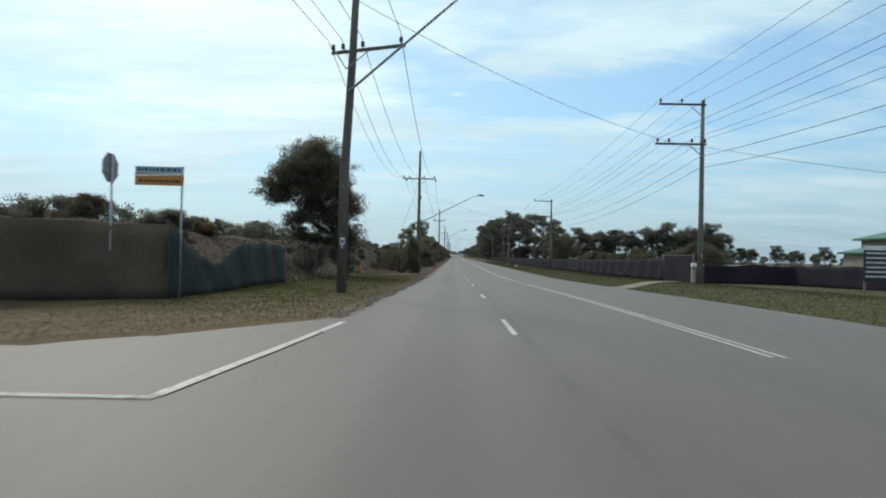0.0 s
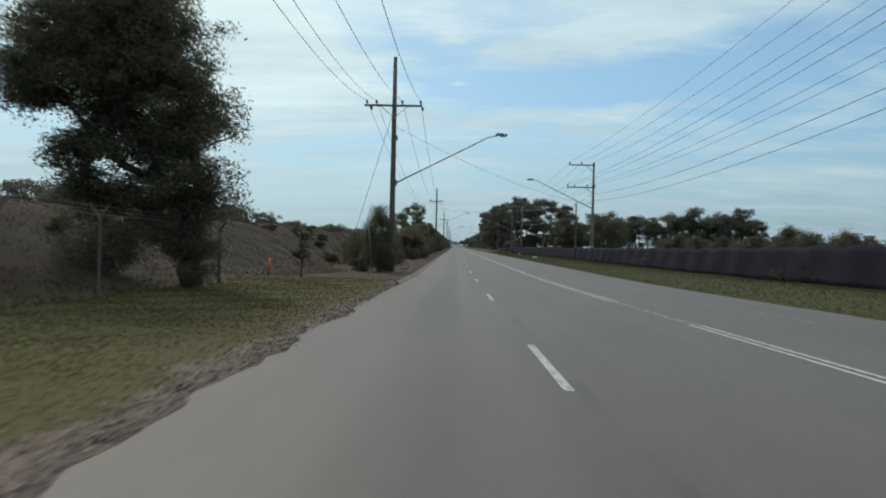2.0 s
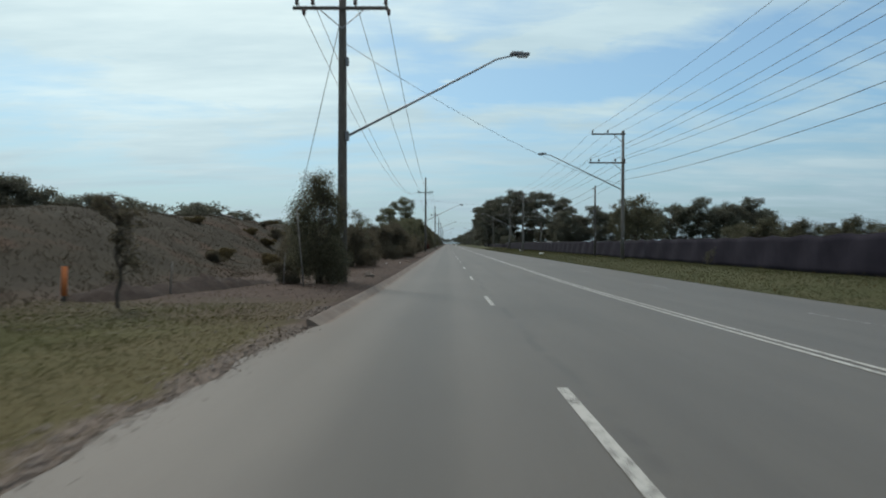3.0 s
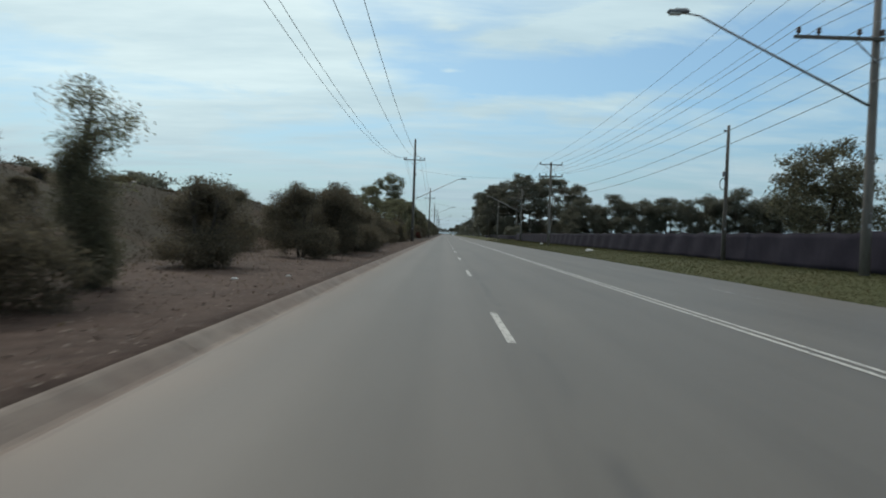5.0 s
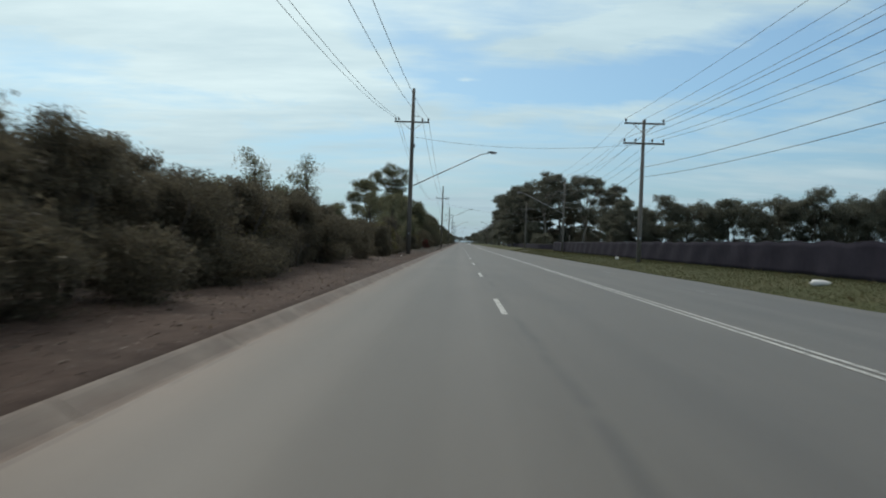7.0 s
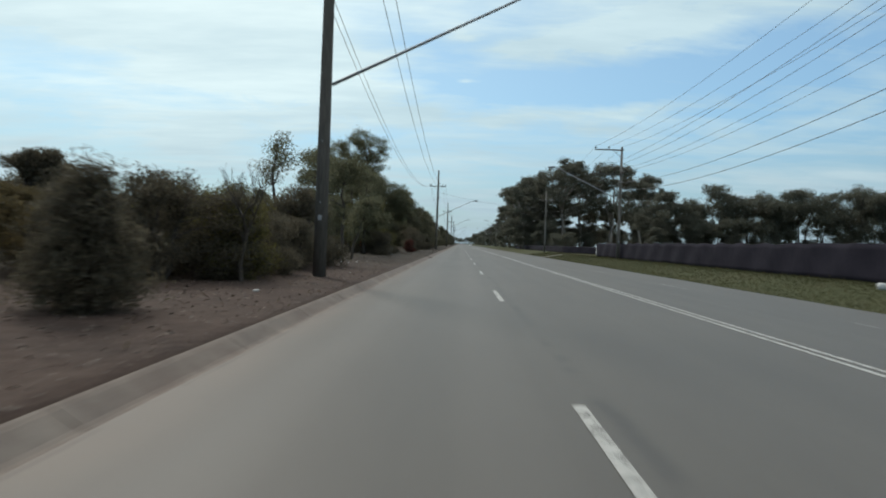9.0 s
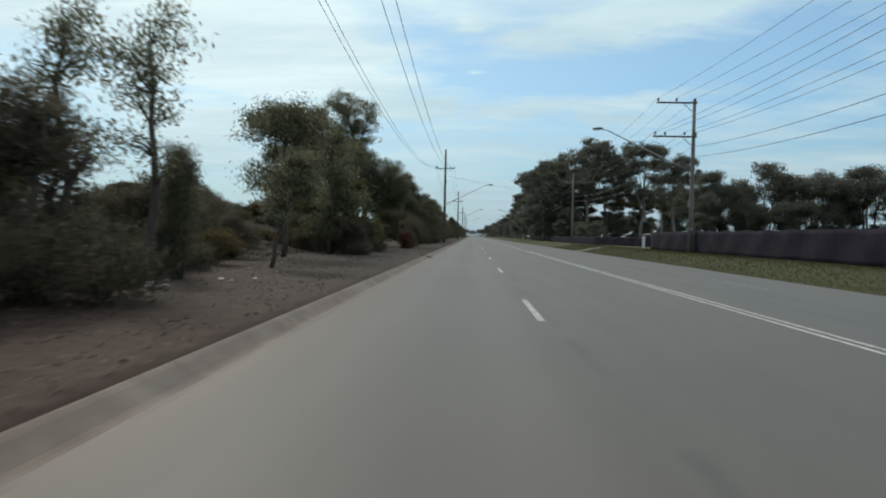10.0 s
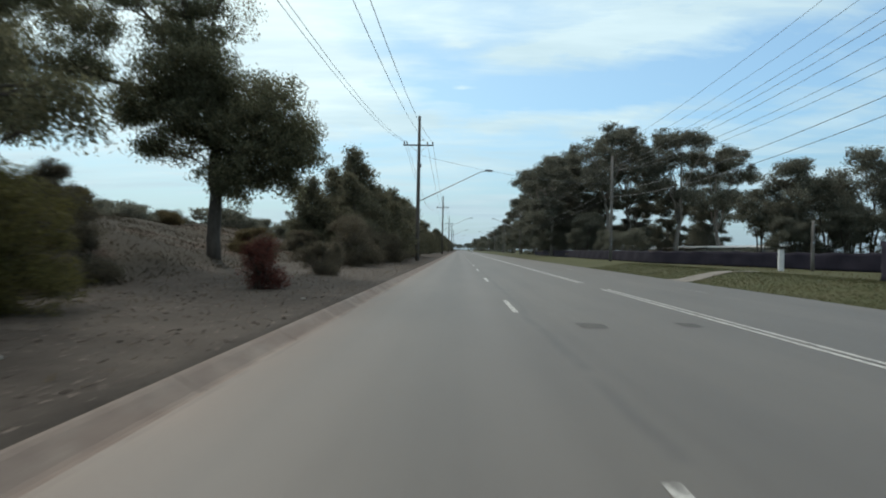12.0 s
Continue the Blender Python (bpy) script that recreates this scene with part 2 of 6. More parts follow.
def ground_colour(n):
    p = place(n)
    sep = n.add("ShaderNodeSeparateXYZ", None, Vector=p)
    x, y, z = sep.outputs["X"], sep.outputs["Y"], sep.outputs["Z"]
    grain = n.noise(p, 14.0, 5.0, 0.7)
    patch = n.noise(p, 0.5, 5.0, 0.6)
    dirt = n.ramp(patch, [(0.3, (0.048, 0.028, 0.022)), (0.5, (0.078, 0.045, 0.034)), (0.7, (0.100, 0.063, 0.047))])
    litter = n.ramp(n.noise(p, 3.0, 6.0, 0.7), [(0.35, (0.030, 0.024, 0.020)), (0.65, (0.088, 0.070, 0.058))])
    dirt = n.mix(0.55, dirt, litter)
    green = n.ramp(n.noise(p, 1.3, 5.0, 0.6), [(0.3, (0.072, 0.078, 0.028)), (0.6, (0.086, 0.092, 0.033)), (0.8, (0.110, 0.100, 0.043))])
    dry = n.ramp(n.noise(p, 1.7, 5.0, 0.6), [(0.3, (0.088, 0.068, 0.040)), (0.7, (0.140, 0.105, 0.062))])
    # dry grass near the side road, greener further on, bare soil past the start of the kerb
    edge = n.maths("ADD", y, n.maths("MULTIPLY", n.maths("SUBTRACT", patch, 0.5), 9.0))
    far = n.add("ShaderNodeMapRange", {"clamp": True}, Value=edge, From_Min=49.0, From_Max=57.0).outputs[0]
    lush = n.add("ShaderNodeMapRange", {"clamp": True}, Value=edge, From_Min=9.0, From_Max=18.0).outputs[0]
    fringe = n.add("ShaderNodeMapRange", {"clamp": True}, Value=n.maths("ADD", x, n.maths("MULTIPLY", n.maths("SUBTRACT", patch, 0.5), 3.0)),
                   From_Min=-5.8, From_Max=-3.8).outputs[0]
    grass = n.mix(lush, dry, n.scaled(green, 0.92, 0.88, 0.86))
    grass = n.mix(n.maths("MULTIPLY", fringe, 0.5), grass, n.mix(0.6, dry, (0.115, 0.090, 0.043)))
    grey = n.ramp(n.noise(p, 0.7, 6.0, 0.65), [(0.3, (0.038, 0.034, 0.028)), (0.7, (0.084, 0.075, 0.062))])
    dirt = n.mix(n.add("ShaderNodeMapRange", {"clamp": True}, Value=edge, From_Min=158.0, From_Max=182.0, To_Max=0.8).outputs[0], dirt, grey)
    # scalloped strip of gravel beside the broken road edge
    scallop = n.maths("ADD", x, n.maths("MULTIPLY", n.maths("SUBTRACT", n.noise(p, 0.9, 3.0), 0.5), 1.1))
    strip = n.add("ShaderNodeMapRange", {"clamp": True}, Value=scallop, From_Min=-2.72, From_Max=-2.52, To_Max=0.85).outputs[0]
    grass = n.mix(strip, grass, n.ramp(n.noise(p, 5.0, 5.0, 0.7), [(0.3, (0.150, 0.120, 0.104)), (0.7, (0.225, 0.185, 0.162))]))
    left = n.mix(far, grass, dirt)
    # the spoil bank behind the fence: grey-brown soil with dry weeds
    bank = n.ramp(n.noise(p, 0.22, 6.0, 0.65), [(0.35, (0.028, 0.025, 0.017)), (0.5, (0.038, 0.033, 0.022)), (0.62, (0.064, 0.038, 0.025)), (0.75, (0.048, 0.043, 0.031))])
    high = n.add("ShaderNodeMapRange", {"clamp": True}, Value=x, From_Min=-11.0, From_Max=-8.5, To_Min=1.0, To_Max=0.0).outputs[0]
    cut = n.maths("MULTIPLY", n.add("ShaderNodeMapRange", {"clamp": True}, Value=z, From_Min=-0.35, From_Max=0.0).outputs[0],
                  n.add("ShaderNodeMapRange", {"clamp": True}, Value=y, From_Min=150.0, From_Max=190.0).outputs[0])
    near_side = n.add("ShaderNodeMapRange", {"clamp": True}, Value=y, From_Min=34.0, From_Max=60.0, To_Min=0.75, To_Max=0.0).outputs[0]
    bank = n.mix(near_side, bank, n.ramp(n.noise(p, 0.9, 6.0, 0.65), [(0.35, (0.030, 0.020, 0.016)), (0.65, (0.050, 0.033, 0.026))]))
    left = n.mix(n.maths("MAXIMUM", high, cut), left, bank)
    parched = n.add("ShaderNodeMapRange", {"clamp": True}, Value=y, From_Min=30.0, From_Max=80.0, To_Min=0.06, To_Max=0.0).outputs[0]
    right = n.mix(n.ramp(n.maths("ADD", n.noise(p, 0.35, 5.0), parched), [(0.45, (0, 0, 0)), (0.85, (0.4, 0.4, 0.4))]), n.mix(0.5, n.scaled(green, 0.8, 0.8, 0.85), (0.058, 0.064, 0.028)), dry)
    side = n.maths("GREATER_THAN", x, 4.0)
    col = n.mix(side, left, right)
    return n.mix(0.45, col, n.ramp(grain, [(0.3, (0.7, 0.7, 0.7)), (0.7, (1.2, 1.2, 1.2))]), "MULTIPLY")


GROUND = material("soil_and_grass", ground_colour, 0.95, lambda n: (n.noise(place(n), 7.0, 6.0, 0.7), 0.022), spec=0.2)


def island(n):
    return n.add("ShaderNodeNewGeometry").outputs["Random Per Island"]


def leaf_material(name, dark, light, through=0.58, glint=1.4):
    m = bpy.data.materials.new(name)
    m.use_nodes = True
    n = Nodes(m.node_tree)
    col = n.ramp(island(n), [(0.0, dark), (0.75, light), (1.0, tuple(min(1.0, c * glint) for c in light))])
    b = n.add("ShaderNodeBsdfPrincipled", None, Base_Color=col, Roughness=0.6)
    b.inputs["Specular IOR Level"].default_value = 0.25
    t = n.add("ShaderNodeBsdfTranslucent", None, Color=col)
    mixed = n.add("ShaderNodeMixShader", None, Fac=through, i1=b.outputs[0], i2=t.outputs[0])
    n.add("ShaderNodeOutputMaterial", None, Surface=mixed.outputs[0])
    return m


LEAF_DARK = leaf_material("dark_olive_leaves", (0.074, 0.073, 0.050), (0.140, 0.136, 0.088))
LEAF_GUM = leaf_material("grey_green_leaves", (0.084, 0.086, 0.054), (0.165, 0.166, 0.100))
LEAF_BUSH = leaf_material("scrub_leaves", (0.068, 0.060, 0.046), (0.128, 0.114, 0.078))
LEAF_YELLOW = leaf_material("yellow_green_leaves", (0.080, 0.074, 0.030), (0.146, 0.134, 0.050))
LEAF_RED = leaf_material("red_brown_leaves", (0.065, 0.026, 0.022), (0.13, 0.048, 0.036))
# far foliage: distance haze mixed into the leaf colour, greyer than near gums
LEAF_FAR = leaf_material("hazed_distant_leaves", (0.084, 0.087, 0.068), (0.156, 0.158, 0.122))
GRASS_GREEN = leaf_material("green_grass_blades", (0.062, 0.063, 0.025), (0.077, 0.077, 0.030), glint=1.1)
GRASS_ROUGH = leaf_material("rough_green_grass_blades", (0.054, 0.060, 0.027), (0.068, 0.074, 0.032), glint=1.1)
GRASS_DRY = leaf_material("dry_grass_blades", (0.090, 0.072, 0.037), (0.112, 0.090, 0.045), glint=1.1)


def bark(name, a, b):
    return material(name, lambda n: n.ramp(n.noise(n.scaled(place(n), 1, 1, 0.25), 9.0, 5.0, 0.65), [(0.3, a), (0.7, b)]), 0.9,
                    lambda n: (n.noise(n.scaled(place(n), 1, 1, 0.2), 14.0, 4.0), 0.02))


BARK_DARK = bark("dark_bark", (0.035, 0.028, 0.022), (0.09, 0.075, 0.06))
BARK_PALE = bark("pale_gum_bark", (0.14, 0.12, 0.10), (0.30, 0.27, 0.23))
POLE_WOOD = material("weathered_pole_timber", lambda n: n.ramp(n.noise(n.scaled(place(n), 1, 1, 0.08), 26.0, 5.0, 0.65),
                     [(0.3, (0.060, 0.054, 0.046)), (0.7, (0.135, 0.122, 0.105))]), 0.85,
                     lambda n: (n.noise(n.scaled(place(n), 1, 1, 0.05), 40.0, 3.0), 0.01))
POLE_PALE = material("silvered_pole_timber", lambda n: n.ramp(n.noise(n.scaled(place(n), 1, 1, 0.08), 26.0, 5.0, 0.65),
                     [(0.3, (0.11, 0.10, 0.088)), (0.7, (0.20, 0.185, 0.165))]), 0.85,
                     lambda n: (n.noise(n.scaled(place(n), 1, 1, 0.05), 40.0, 3.0), 0.01))
GALV = material("galvanised_steel", lambda n: n.ramp(n.noise(place(n), 6.0, 4.0), [(0.3, (0.26, 0.27, 0.28)), (0.7, (0.40, 0.41, 0.42))]), 0.5, metal=0.7)
RUSTY = material("rusty_steel", lambda n: n.ramp(n.noise(place(n), 8.0, 4.0), [(0.3, (0.07, 0.055, 0.045)), (0.7, (0.17, 0.15, 0.13))]), 0.7, metal=0.2)
PORCELAIN = material("brown_porcelain", (0.07, 0.045, 0.035), 0.25)
WIRE = material("aluminium_conductor", (0.16, 0.17, 0.18), 0.6, metal=0.4)
GREY_PAINT = material("grey_lamp_housing", (0.16, 0.17, 0.18), 0.5)
LENS_GLASS = material("lamp_bowl", (0.55, 0.56, 0.55), 0.2)
WHITE_PAINT = material("white_paint", lambda n: n.ramp(n.noise(place(n), 4.0, 4.0), [(0.3, (0.55, 0.55, 0.53)), (0.7, (0.72, 0.72, 0.70))]), 0.6)
SIGN_BLUE = material("pale_blue_sign_film", (0.28, 0.40, 0.48), 0.45)
SIGN_GOLD = material("orange_sign_film", (0.40, 0.185, 0.035), 0.5)
SIGN_BACK = material("dull_aluminium_back", lambda n: n.ramp(n.noise(place(n), 5.0, 4.0), [(0.3, (0.20, 0.21, 0.22)), (0.7, (0.29, 0.30, 0.31))]), 0.55, metal=0.5)
DARK_TEXT = material("dark_lettering", (0.05, 0.07, 0.09), 0.6)
NAVY_BOARD = material("navy_sign_board", (0.018, 0.022, 0.045), 0.5)


def cloth(name, a, b):
    return material(name, lambda n: n.mix(0.5, n.ramp(n.noise(place(n), 0.7, 5.0), [(0.3, a), (0.7, b)]),
                    n.ramp(n.noise(place(n), 25.0, 3.0), [(0.3, (0.6, 0.6, 0.6)), (0.7, (1.2, 1.2, 1.2))]), "MULTIPLY"), 0.9,
                    lambda n: (n.noise(n.scaled(place(n), 1, 1, 0.3), 3.0, 5.0), 0.02), spec=0.15)


CLOTH_GREEN = cloth("faded_green_shade_cloth", (0.060, 0.050, 0.036), (0.100, 0.084, 0.062))
CLOTH_BLACK = cloth("black_shade_cloth", (0.017, 0.015, 0.024), (0.029, 0.026, 0.038))
CLOTH_BLUE = cloth("dark_blue_green_shade_cloth", (0.027, 0.033, 0.033), (0.048, 0.055, 0.054))
GREEN_ROOF = material("green_metal_roof", lambda n: n.ramp(n.noise(place(n), 3.0), [(0.3, (0.03, 0.12, 0.08)), (0.7, (0.05, 0.17, 0.12))]), 0.5)
BRICK_WALL = material("cream_block_wall", lambda n: n.ramp(n.noise(place(n), 3.0), [(0.3, (0.22, 0.19, 0.15)), (0.7, (0.32, 0.28, 0.23))]), 0.9)
ORANGE = material("orange_tape", (0.55, 0.17, 0.05), 0.7)
DARK_GLASS = material("dark_glass", (0.02, 0.025, 0.03), 0.1)
RUBBER = material("tyre_rubber", (0.02, 0.02, 0.02), 0.8)
STEEL_DARK = material("dark_painted_steel", (0.06, 0.065, 0.07), 0.6)


# ---- mesh tools ----
def mesh_of(name, verts, faces, mat, smooth=False):
    me = bpy.data.meshes.new(name)
    me.from_pydata([tuple(map(float, v)) for v in verts], [], [tuple(f) for f in faces])
    if mat:
        me.materials.append(mat)
    if smooth:
        me.shade_smooth()
    me.update()
    return me


def quads_mesh(name, corners, mat):
    """corners: an array n x 4 x 3 of loose quads."""
    n = len(corners)
    me = bpy.data.meshes.new(name)
    me.vertices.add(n * 4)
    me.vertices.foreach_set("co", corners.astype(np.float32).ravel())
    me.loops.add(n * 4)
    me.loops.foreach_set("vertex_index", np.arange(n * 4, dtype=np.int32))
    me.polygons.add(n)
    me.polygons.foreach_set("loop_start", np.arange(0, n * 4, 4, dtype=np.int32))
    me.materials.append(mat)
    me.update(calc_edges=True)
    me.validate()
    return me


class Shape:
    """Collects solids into one mesh."""

    def __init__(self):
        self.v, self.f = [], []

    def add(self, verts, faces):
        k = len(self.v)
        self.v += [tuple(map(float, p)) for p in verts]
        self.f += [tuple(i + k for i in f) for f in faces]
        return self

    def box(self, centre, size, turn=None, bevel=0.0):
        sx, sy, sz = (s / 2 for s in size)
        bm = bmesh.new()
        bmesh.ops.create_cube(bm, size=1.0, matrix=Matrix.Diagonal((size[0], size[1], size[2], 1)))
        if bevel:
            bmesh.ops.bevel(bm, geom=bm.edges[:], offset=bevel, segments=1, affect="EDGES")
        m = Matrix.Translation(centre) @ (turn.to_4x4() if turn else Matrix())
        bm.verts.index_update()
        self.add([m @ v.co for v in bm.verts], [[v.index for v in f.verts] for f in bm.faces])
        bm.free()
        return self

    def tube(self, path, radii, sides=8, caps=True):
        path = [Vector(p) for p in path]
        if not hasattr(radii, "__len__"):
            radii = [radii] * len(path)
        rings = []
        for i, p in enumerate(path):
            d = (path[min(i + 1, len(path) - 1)] - path[max(i - 1, 0)]).normalized()
            a = d.cross(Vector((0, 1, 0)) if abs(d.y) < 0.9 else Vector((1, 0, 0))).normalized()
            b = d.cross(a)
            rings.append([p + (a * math.cos(2 * math.pi * k / sides) + b * math.sin(2 * math.pi * k / sides)) * radii[i] for k in range(sides)])
        verts = [v for r in rings for v in r]
        faces = [(i * sides + k, i * sides + (k + 1) % sides, (i + 1) * sides + (k + 1) % sides, (i + 1) * sides + k)
                 for i in range(len(path) - 1) for k in range(sides)]
        if caps:
            faces += [tuple(range(sides))[::-1], tuple((len(path) - 1) * sides + k for k in range(sides))]
        return self.add(verts, faces)

    def lathe(self, centre, profile, sides=10):
        """profile: radius and height pairs, bottom to top."""
        c = Vector(centre)
        verts = [c + Vector((r * math.cos(2 * math.pi * k / sides), r * math.sin(2 * math.pi * k / sides), h)) for r, h in profile for k in range(sides)]
        faces = [(i * sides + k, i * sides + (k + 1) % sides, (i + 1) * sides + (k + 1) % sides, (i + 1) * sides + k)
                 for i in range(len(profile) - 1) for k in range(sides)]
        faces += [tuple(range(sides))[::-1], tuple((len(profile) - 1) * sides + k for k in range(sides))]
        return self.add(verts, faces)

    def mesh(self, name, mat, smooth=False):
        return mesh_of(name, self.v, self.f, mat, smooth)


def part(name, me, parent, label=""):
    if isinstance(me, tuple):
        me = me[0].mesh(name, me[1], len(me) > 2 and me[2])
    ob = new(name, me)
    ob.parent = parent
    return tagged(ob, label)


def thing(name, at, label, category, group="", kind="", turn=0.0):
    ob = new(name)
    ob.empty_display_size = 0.3
    ob.matrix_world = pose(*at, 0, 0, turn)
    return tagged(ob, label, category, group, kind)


def smooth(a, b, v):
    t = np.clip((np.asarray(v, float) - a) / (b - a), 0, 1)
    return t * t * (3 - 2 * t)


def lumps(x, y, seed=0.0):
    """Soft uneven ground, about -1 to 1."""
    return (np.sin(x * 0.21 + seed) * np.cos(y * 0.13 + 1.7 * seed) + 0.6 * np.sin(x * 0.47 + y * 0.31 + seed) + 0.4 * np.sin(y * 0.83 - x * 0.57 + 2 * seed)) / 2


# ---- ground, road, kerb ----
KERB_Y = 51.5
LIP_X, DASH_X, CROWN_X, FAR_DASH_X, RIGHT_X = -1.975, 1.27, 4.98, 8.29, 10.89


def dip(y):
    """The road falls gently over its first seventy metres."""
    return -0.7 * smooth(0.0, 70.0, y)


def road_z(x, y):
    return float(dip(y)) - 0.016 * max(0.0, x - CROWN_X)


def side_edge(x):
    """Where the grass begins beyond the side road."""
    x = np.asarray(x, float)
    return np.interp(-x, [1.8, 2.4, 4.0, 6.1, 12.0, 60.0], [11.6, 10.2, 7.6, 4.9, 3.2, 2.6])


def ground_z(x, y):
    x, y = np.asarray(x, float), np.asarray(y, float)
    kerbed = y > KERB_Y
    low = -0.03 + 0.06 * smooth(-2.0, -2.9, x)
    away = smooth(-2.45, -3.3, x)
    verge = low + (0.105 - low) * (kerbed * (1 - away) + smooth(KERB_Y - 3.5, KERB_Y + 3.5, y) * away) + 0.03 * lumps(x * 3, y * 3, 2.0) * smooth(-2.6, -4.0, x)
    bank = (3.0 + 0.4 * lumps(x, y, 0.4)) * smooth(-9.2, -19, x) * (1 - 0.85 * smooth(-25, -38, x)) * smooth(8, 20, y) * (1 - 0.4 * smooth(150, 200, y)) + 0.2 * lumps(x * 2, y * 2, 1.0) * smooth(-7, -12, x)
    bank = bank + 0.5 * smooth(-11.5, -20.0, x) * (1 - smooth(-27, -40, x)) * smooth(58, 92, y) * (1 - smooth(148, 182, y))
    bank = bank + 0.7 * smooth(-6.8, -11.0, x) * smooth(201, 212, y) * (1 - smooth(236, 252, y))
    left = verge + bank
    right = -0.11 + 0.43 * smooth(10.7, 14.6, x) + 0.03 * lumps(x * 2, y * 2, 3.0)
    z = np.where(x < 0, left, right)
    under = np.where(kerbed, (x > -2.29) & (x < 10.8), (x > -1.75) & (x < 10.8))
    z = np.where(under, -0.5, z)
    side = (x <= -1.7) & (y < side_edge(x) - 0.3)
    return np.where(side, -0.25, z) + dip(y)


def build_ground():
    xs = np.unique(np.concatenate([np.linspace(-2500, -120, 20), np.linspace(-120, -30, 24), np.linspace(-30, -2.30, 70), [-2.28, -2.1, -1.9, -1.76, -1.7, 10.75, 10.85, 11.2],
                                   np.linspace(11.5, 20, 18), np.linspace(20, 140, 24), np.linspace(140, 2500, 16)]))
    ys = np.unique(np.concatenate([np.linspace(-300, -20, 12), np.linspace(-20, 20, 60), np.linspace(20, 330, 200), np.linspace(330, 800, 40), np.linspace(800, 4000, 20)]))
    gx, gy = np.meshgrid(xs, ys)
    gz = ground_z(gx, gy)
    nx = len(xs)
    faces = [(j * nx + i, j * nx + i + 1, (j + 1) * nx + i + 1, (j + 1) * nx + i) for j in range(len(ys) - 1) for i in range(nx - 1)]
    me = mesh_of("ground", np.stack([gx, gy, gz], -1).reshape(-1, 3), faces, GROUND, True)
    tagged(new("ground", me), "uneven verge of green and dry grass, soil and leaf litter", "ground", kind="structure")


def build_road():
    rng = np.random.default_rng(3)
    ys = np.concatenate([np.arange(-60, 260, 0.5), np.arange(260, 700, 10), np.arange(700, 3001, 100)])
    ragged = np.convolve(rng.normal(0, 0.26, len(ys) + 4), np.ones(5) / 5, "valid") + rng.normal(0, 0.045, len(ys))
    verts, cols = [], 10
    for y, r in zip(ys, ragged):
        lip = LIP_X if y > KERB_Y else -2.20 + 0.8 * r + 0.04 * math.sin(y * 0.4)
        for k in range(cols):
            x = [lip - (0.004 if y > KERB_Y else 0.06), lip, -1, 0, 1.2, 3, CROWN_X, 7, 9.5, RIGHT_X + 0.3 * r][k]
            verts.append((x, y, road_z(x, y) - (0 if k else 0.06)))
    faces = [(j * cols + i, j * cols + i + 1, (j + 1) * cols + i + 1, (j + 1) * cols + i) for j in range(len(ys) - 1) for i in range(cols - 1)]
    tagged(new("road", mesh_of("road", verts, faces, ASPHALT)), "worn grey asphalt road with faint wheel tracks", "road", kind="structure")
    xs = np.linspace(-1.5, -60, 118)
    verts = [(x, side_edge(x) + (0.12 * rng.normal() if x < -2.4 else 0), float(dip(side_edge(x))) - 0.006) for x in xs] + [(x, 1.0, -0.006) for x in xs] + [(x, -22.0, -0.006) for x in xs]
    n = len(xs)
    faces = [(j * n + i, j * n + i + 1, (j + 1) * n + i + 1, (j + 1) * n + i) for j in range(2) for i in range(n - 1)]
    tagged(new("side_road", mesh_of("side_road", verts, faces, ASPHALT)), "grey asphalt side road meeting the main road", "road", kind="structure")


def flat_strip(name, pts, mat, label, group="", width=0.1, kind="structure"):
    """A painted line along pts, a few millimetres above the asphalt."""
    v, f = [], []
    fine = []
    for p, q in zip(pts, pts[1:]):
        steps = max(1, int(min(abs(q[1] - p[1]), 140) / 2.5))
        fine += [Vector(p).lerp(Vector(q), k / steps) for k in range(steps)]
    pts = fine + [Vector(pts[-1])]
    for i, p in enumerate(pts):
        p = Vector(p)
        d = (Vector(pts[min(i + 1, len(pts) - 1)]) - Vector(pts[max(i - 1, 0)])).normalized()
        s = Vector((d.y, -d.x, 0)) * width / 2
        for q in (p - s, p + s):
            v.append((q.x, q.y, road_z(q.x, q.y) + 0.005))
        if i:
            f.append((2 * i - 2, 2 * i - 1, 2 * i + 1, 2 * i))
    ob = new(name, mesh_of(name, v, f, mat))
    return tagged(ob, label, "road marking", group, kind)


def build_markings():
    rng = random.Random(5)
    for k in range(-4, 60):
        y = 10.6 + 12 * k - (0.7 if k == 1 else 0.0)
        flat_strip("lane_dash", [(DASH_X, y - 3.0 + rng.uniform(-0.1, 0.1), 0), (DASH_X, y, 0)], PAINT, "white painted lane dash worn on grey asphalt", "lane dashes", 0.11)
    for k in range(-4, 60):
        y = 6.6 + 12 * k
        flat_strip("lane_dash", [(FAR_DASH_X, y - 3.0, 0), (FAR_DASH_X, y, 0)], WORN_PAINT, "faded white lane dash on the opposite carriageway", "faded lane dashes", 0.11)
    for a, b in ((5.6, 38.0), (44.2, 208.0), (212.0, 400.0), (400.0, 900.0)):
        for dx in (-0.1, 0.1):
            flat_strip("centre_line", [(CROWN_X + dx, a, 0), (CROWN_X + dx, b, 0)], PAINT, "one of two solid white centre lines", "double centre line", 0.09)
    flat_strip("centre_line", [(CROWN_X, 38.0, 0), (CROWN_X, 44.2, 0)], WORN_PAINT, "almost worn away white centre line", "double centre line", 0.2)
    flat_strip("edge_line", [(-2.14, 9.2, 0), (-2.4, 5.4, 0), (-2.68, 2.2, 0)], PAINT, "white edge line at the mouth of the side road", "", 0.14)
    flat_strip("hold_line", [(-2.64, 2.1, 0), (-14.0, 1.85, 0)], PAINT, "thin white line across the side road", "", 0.10)


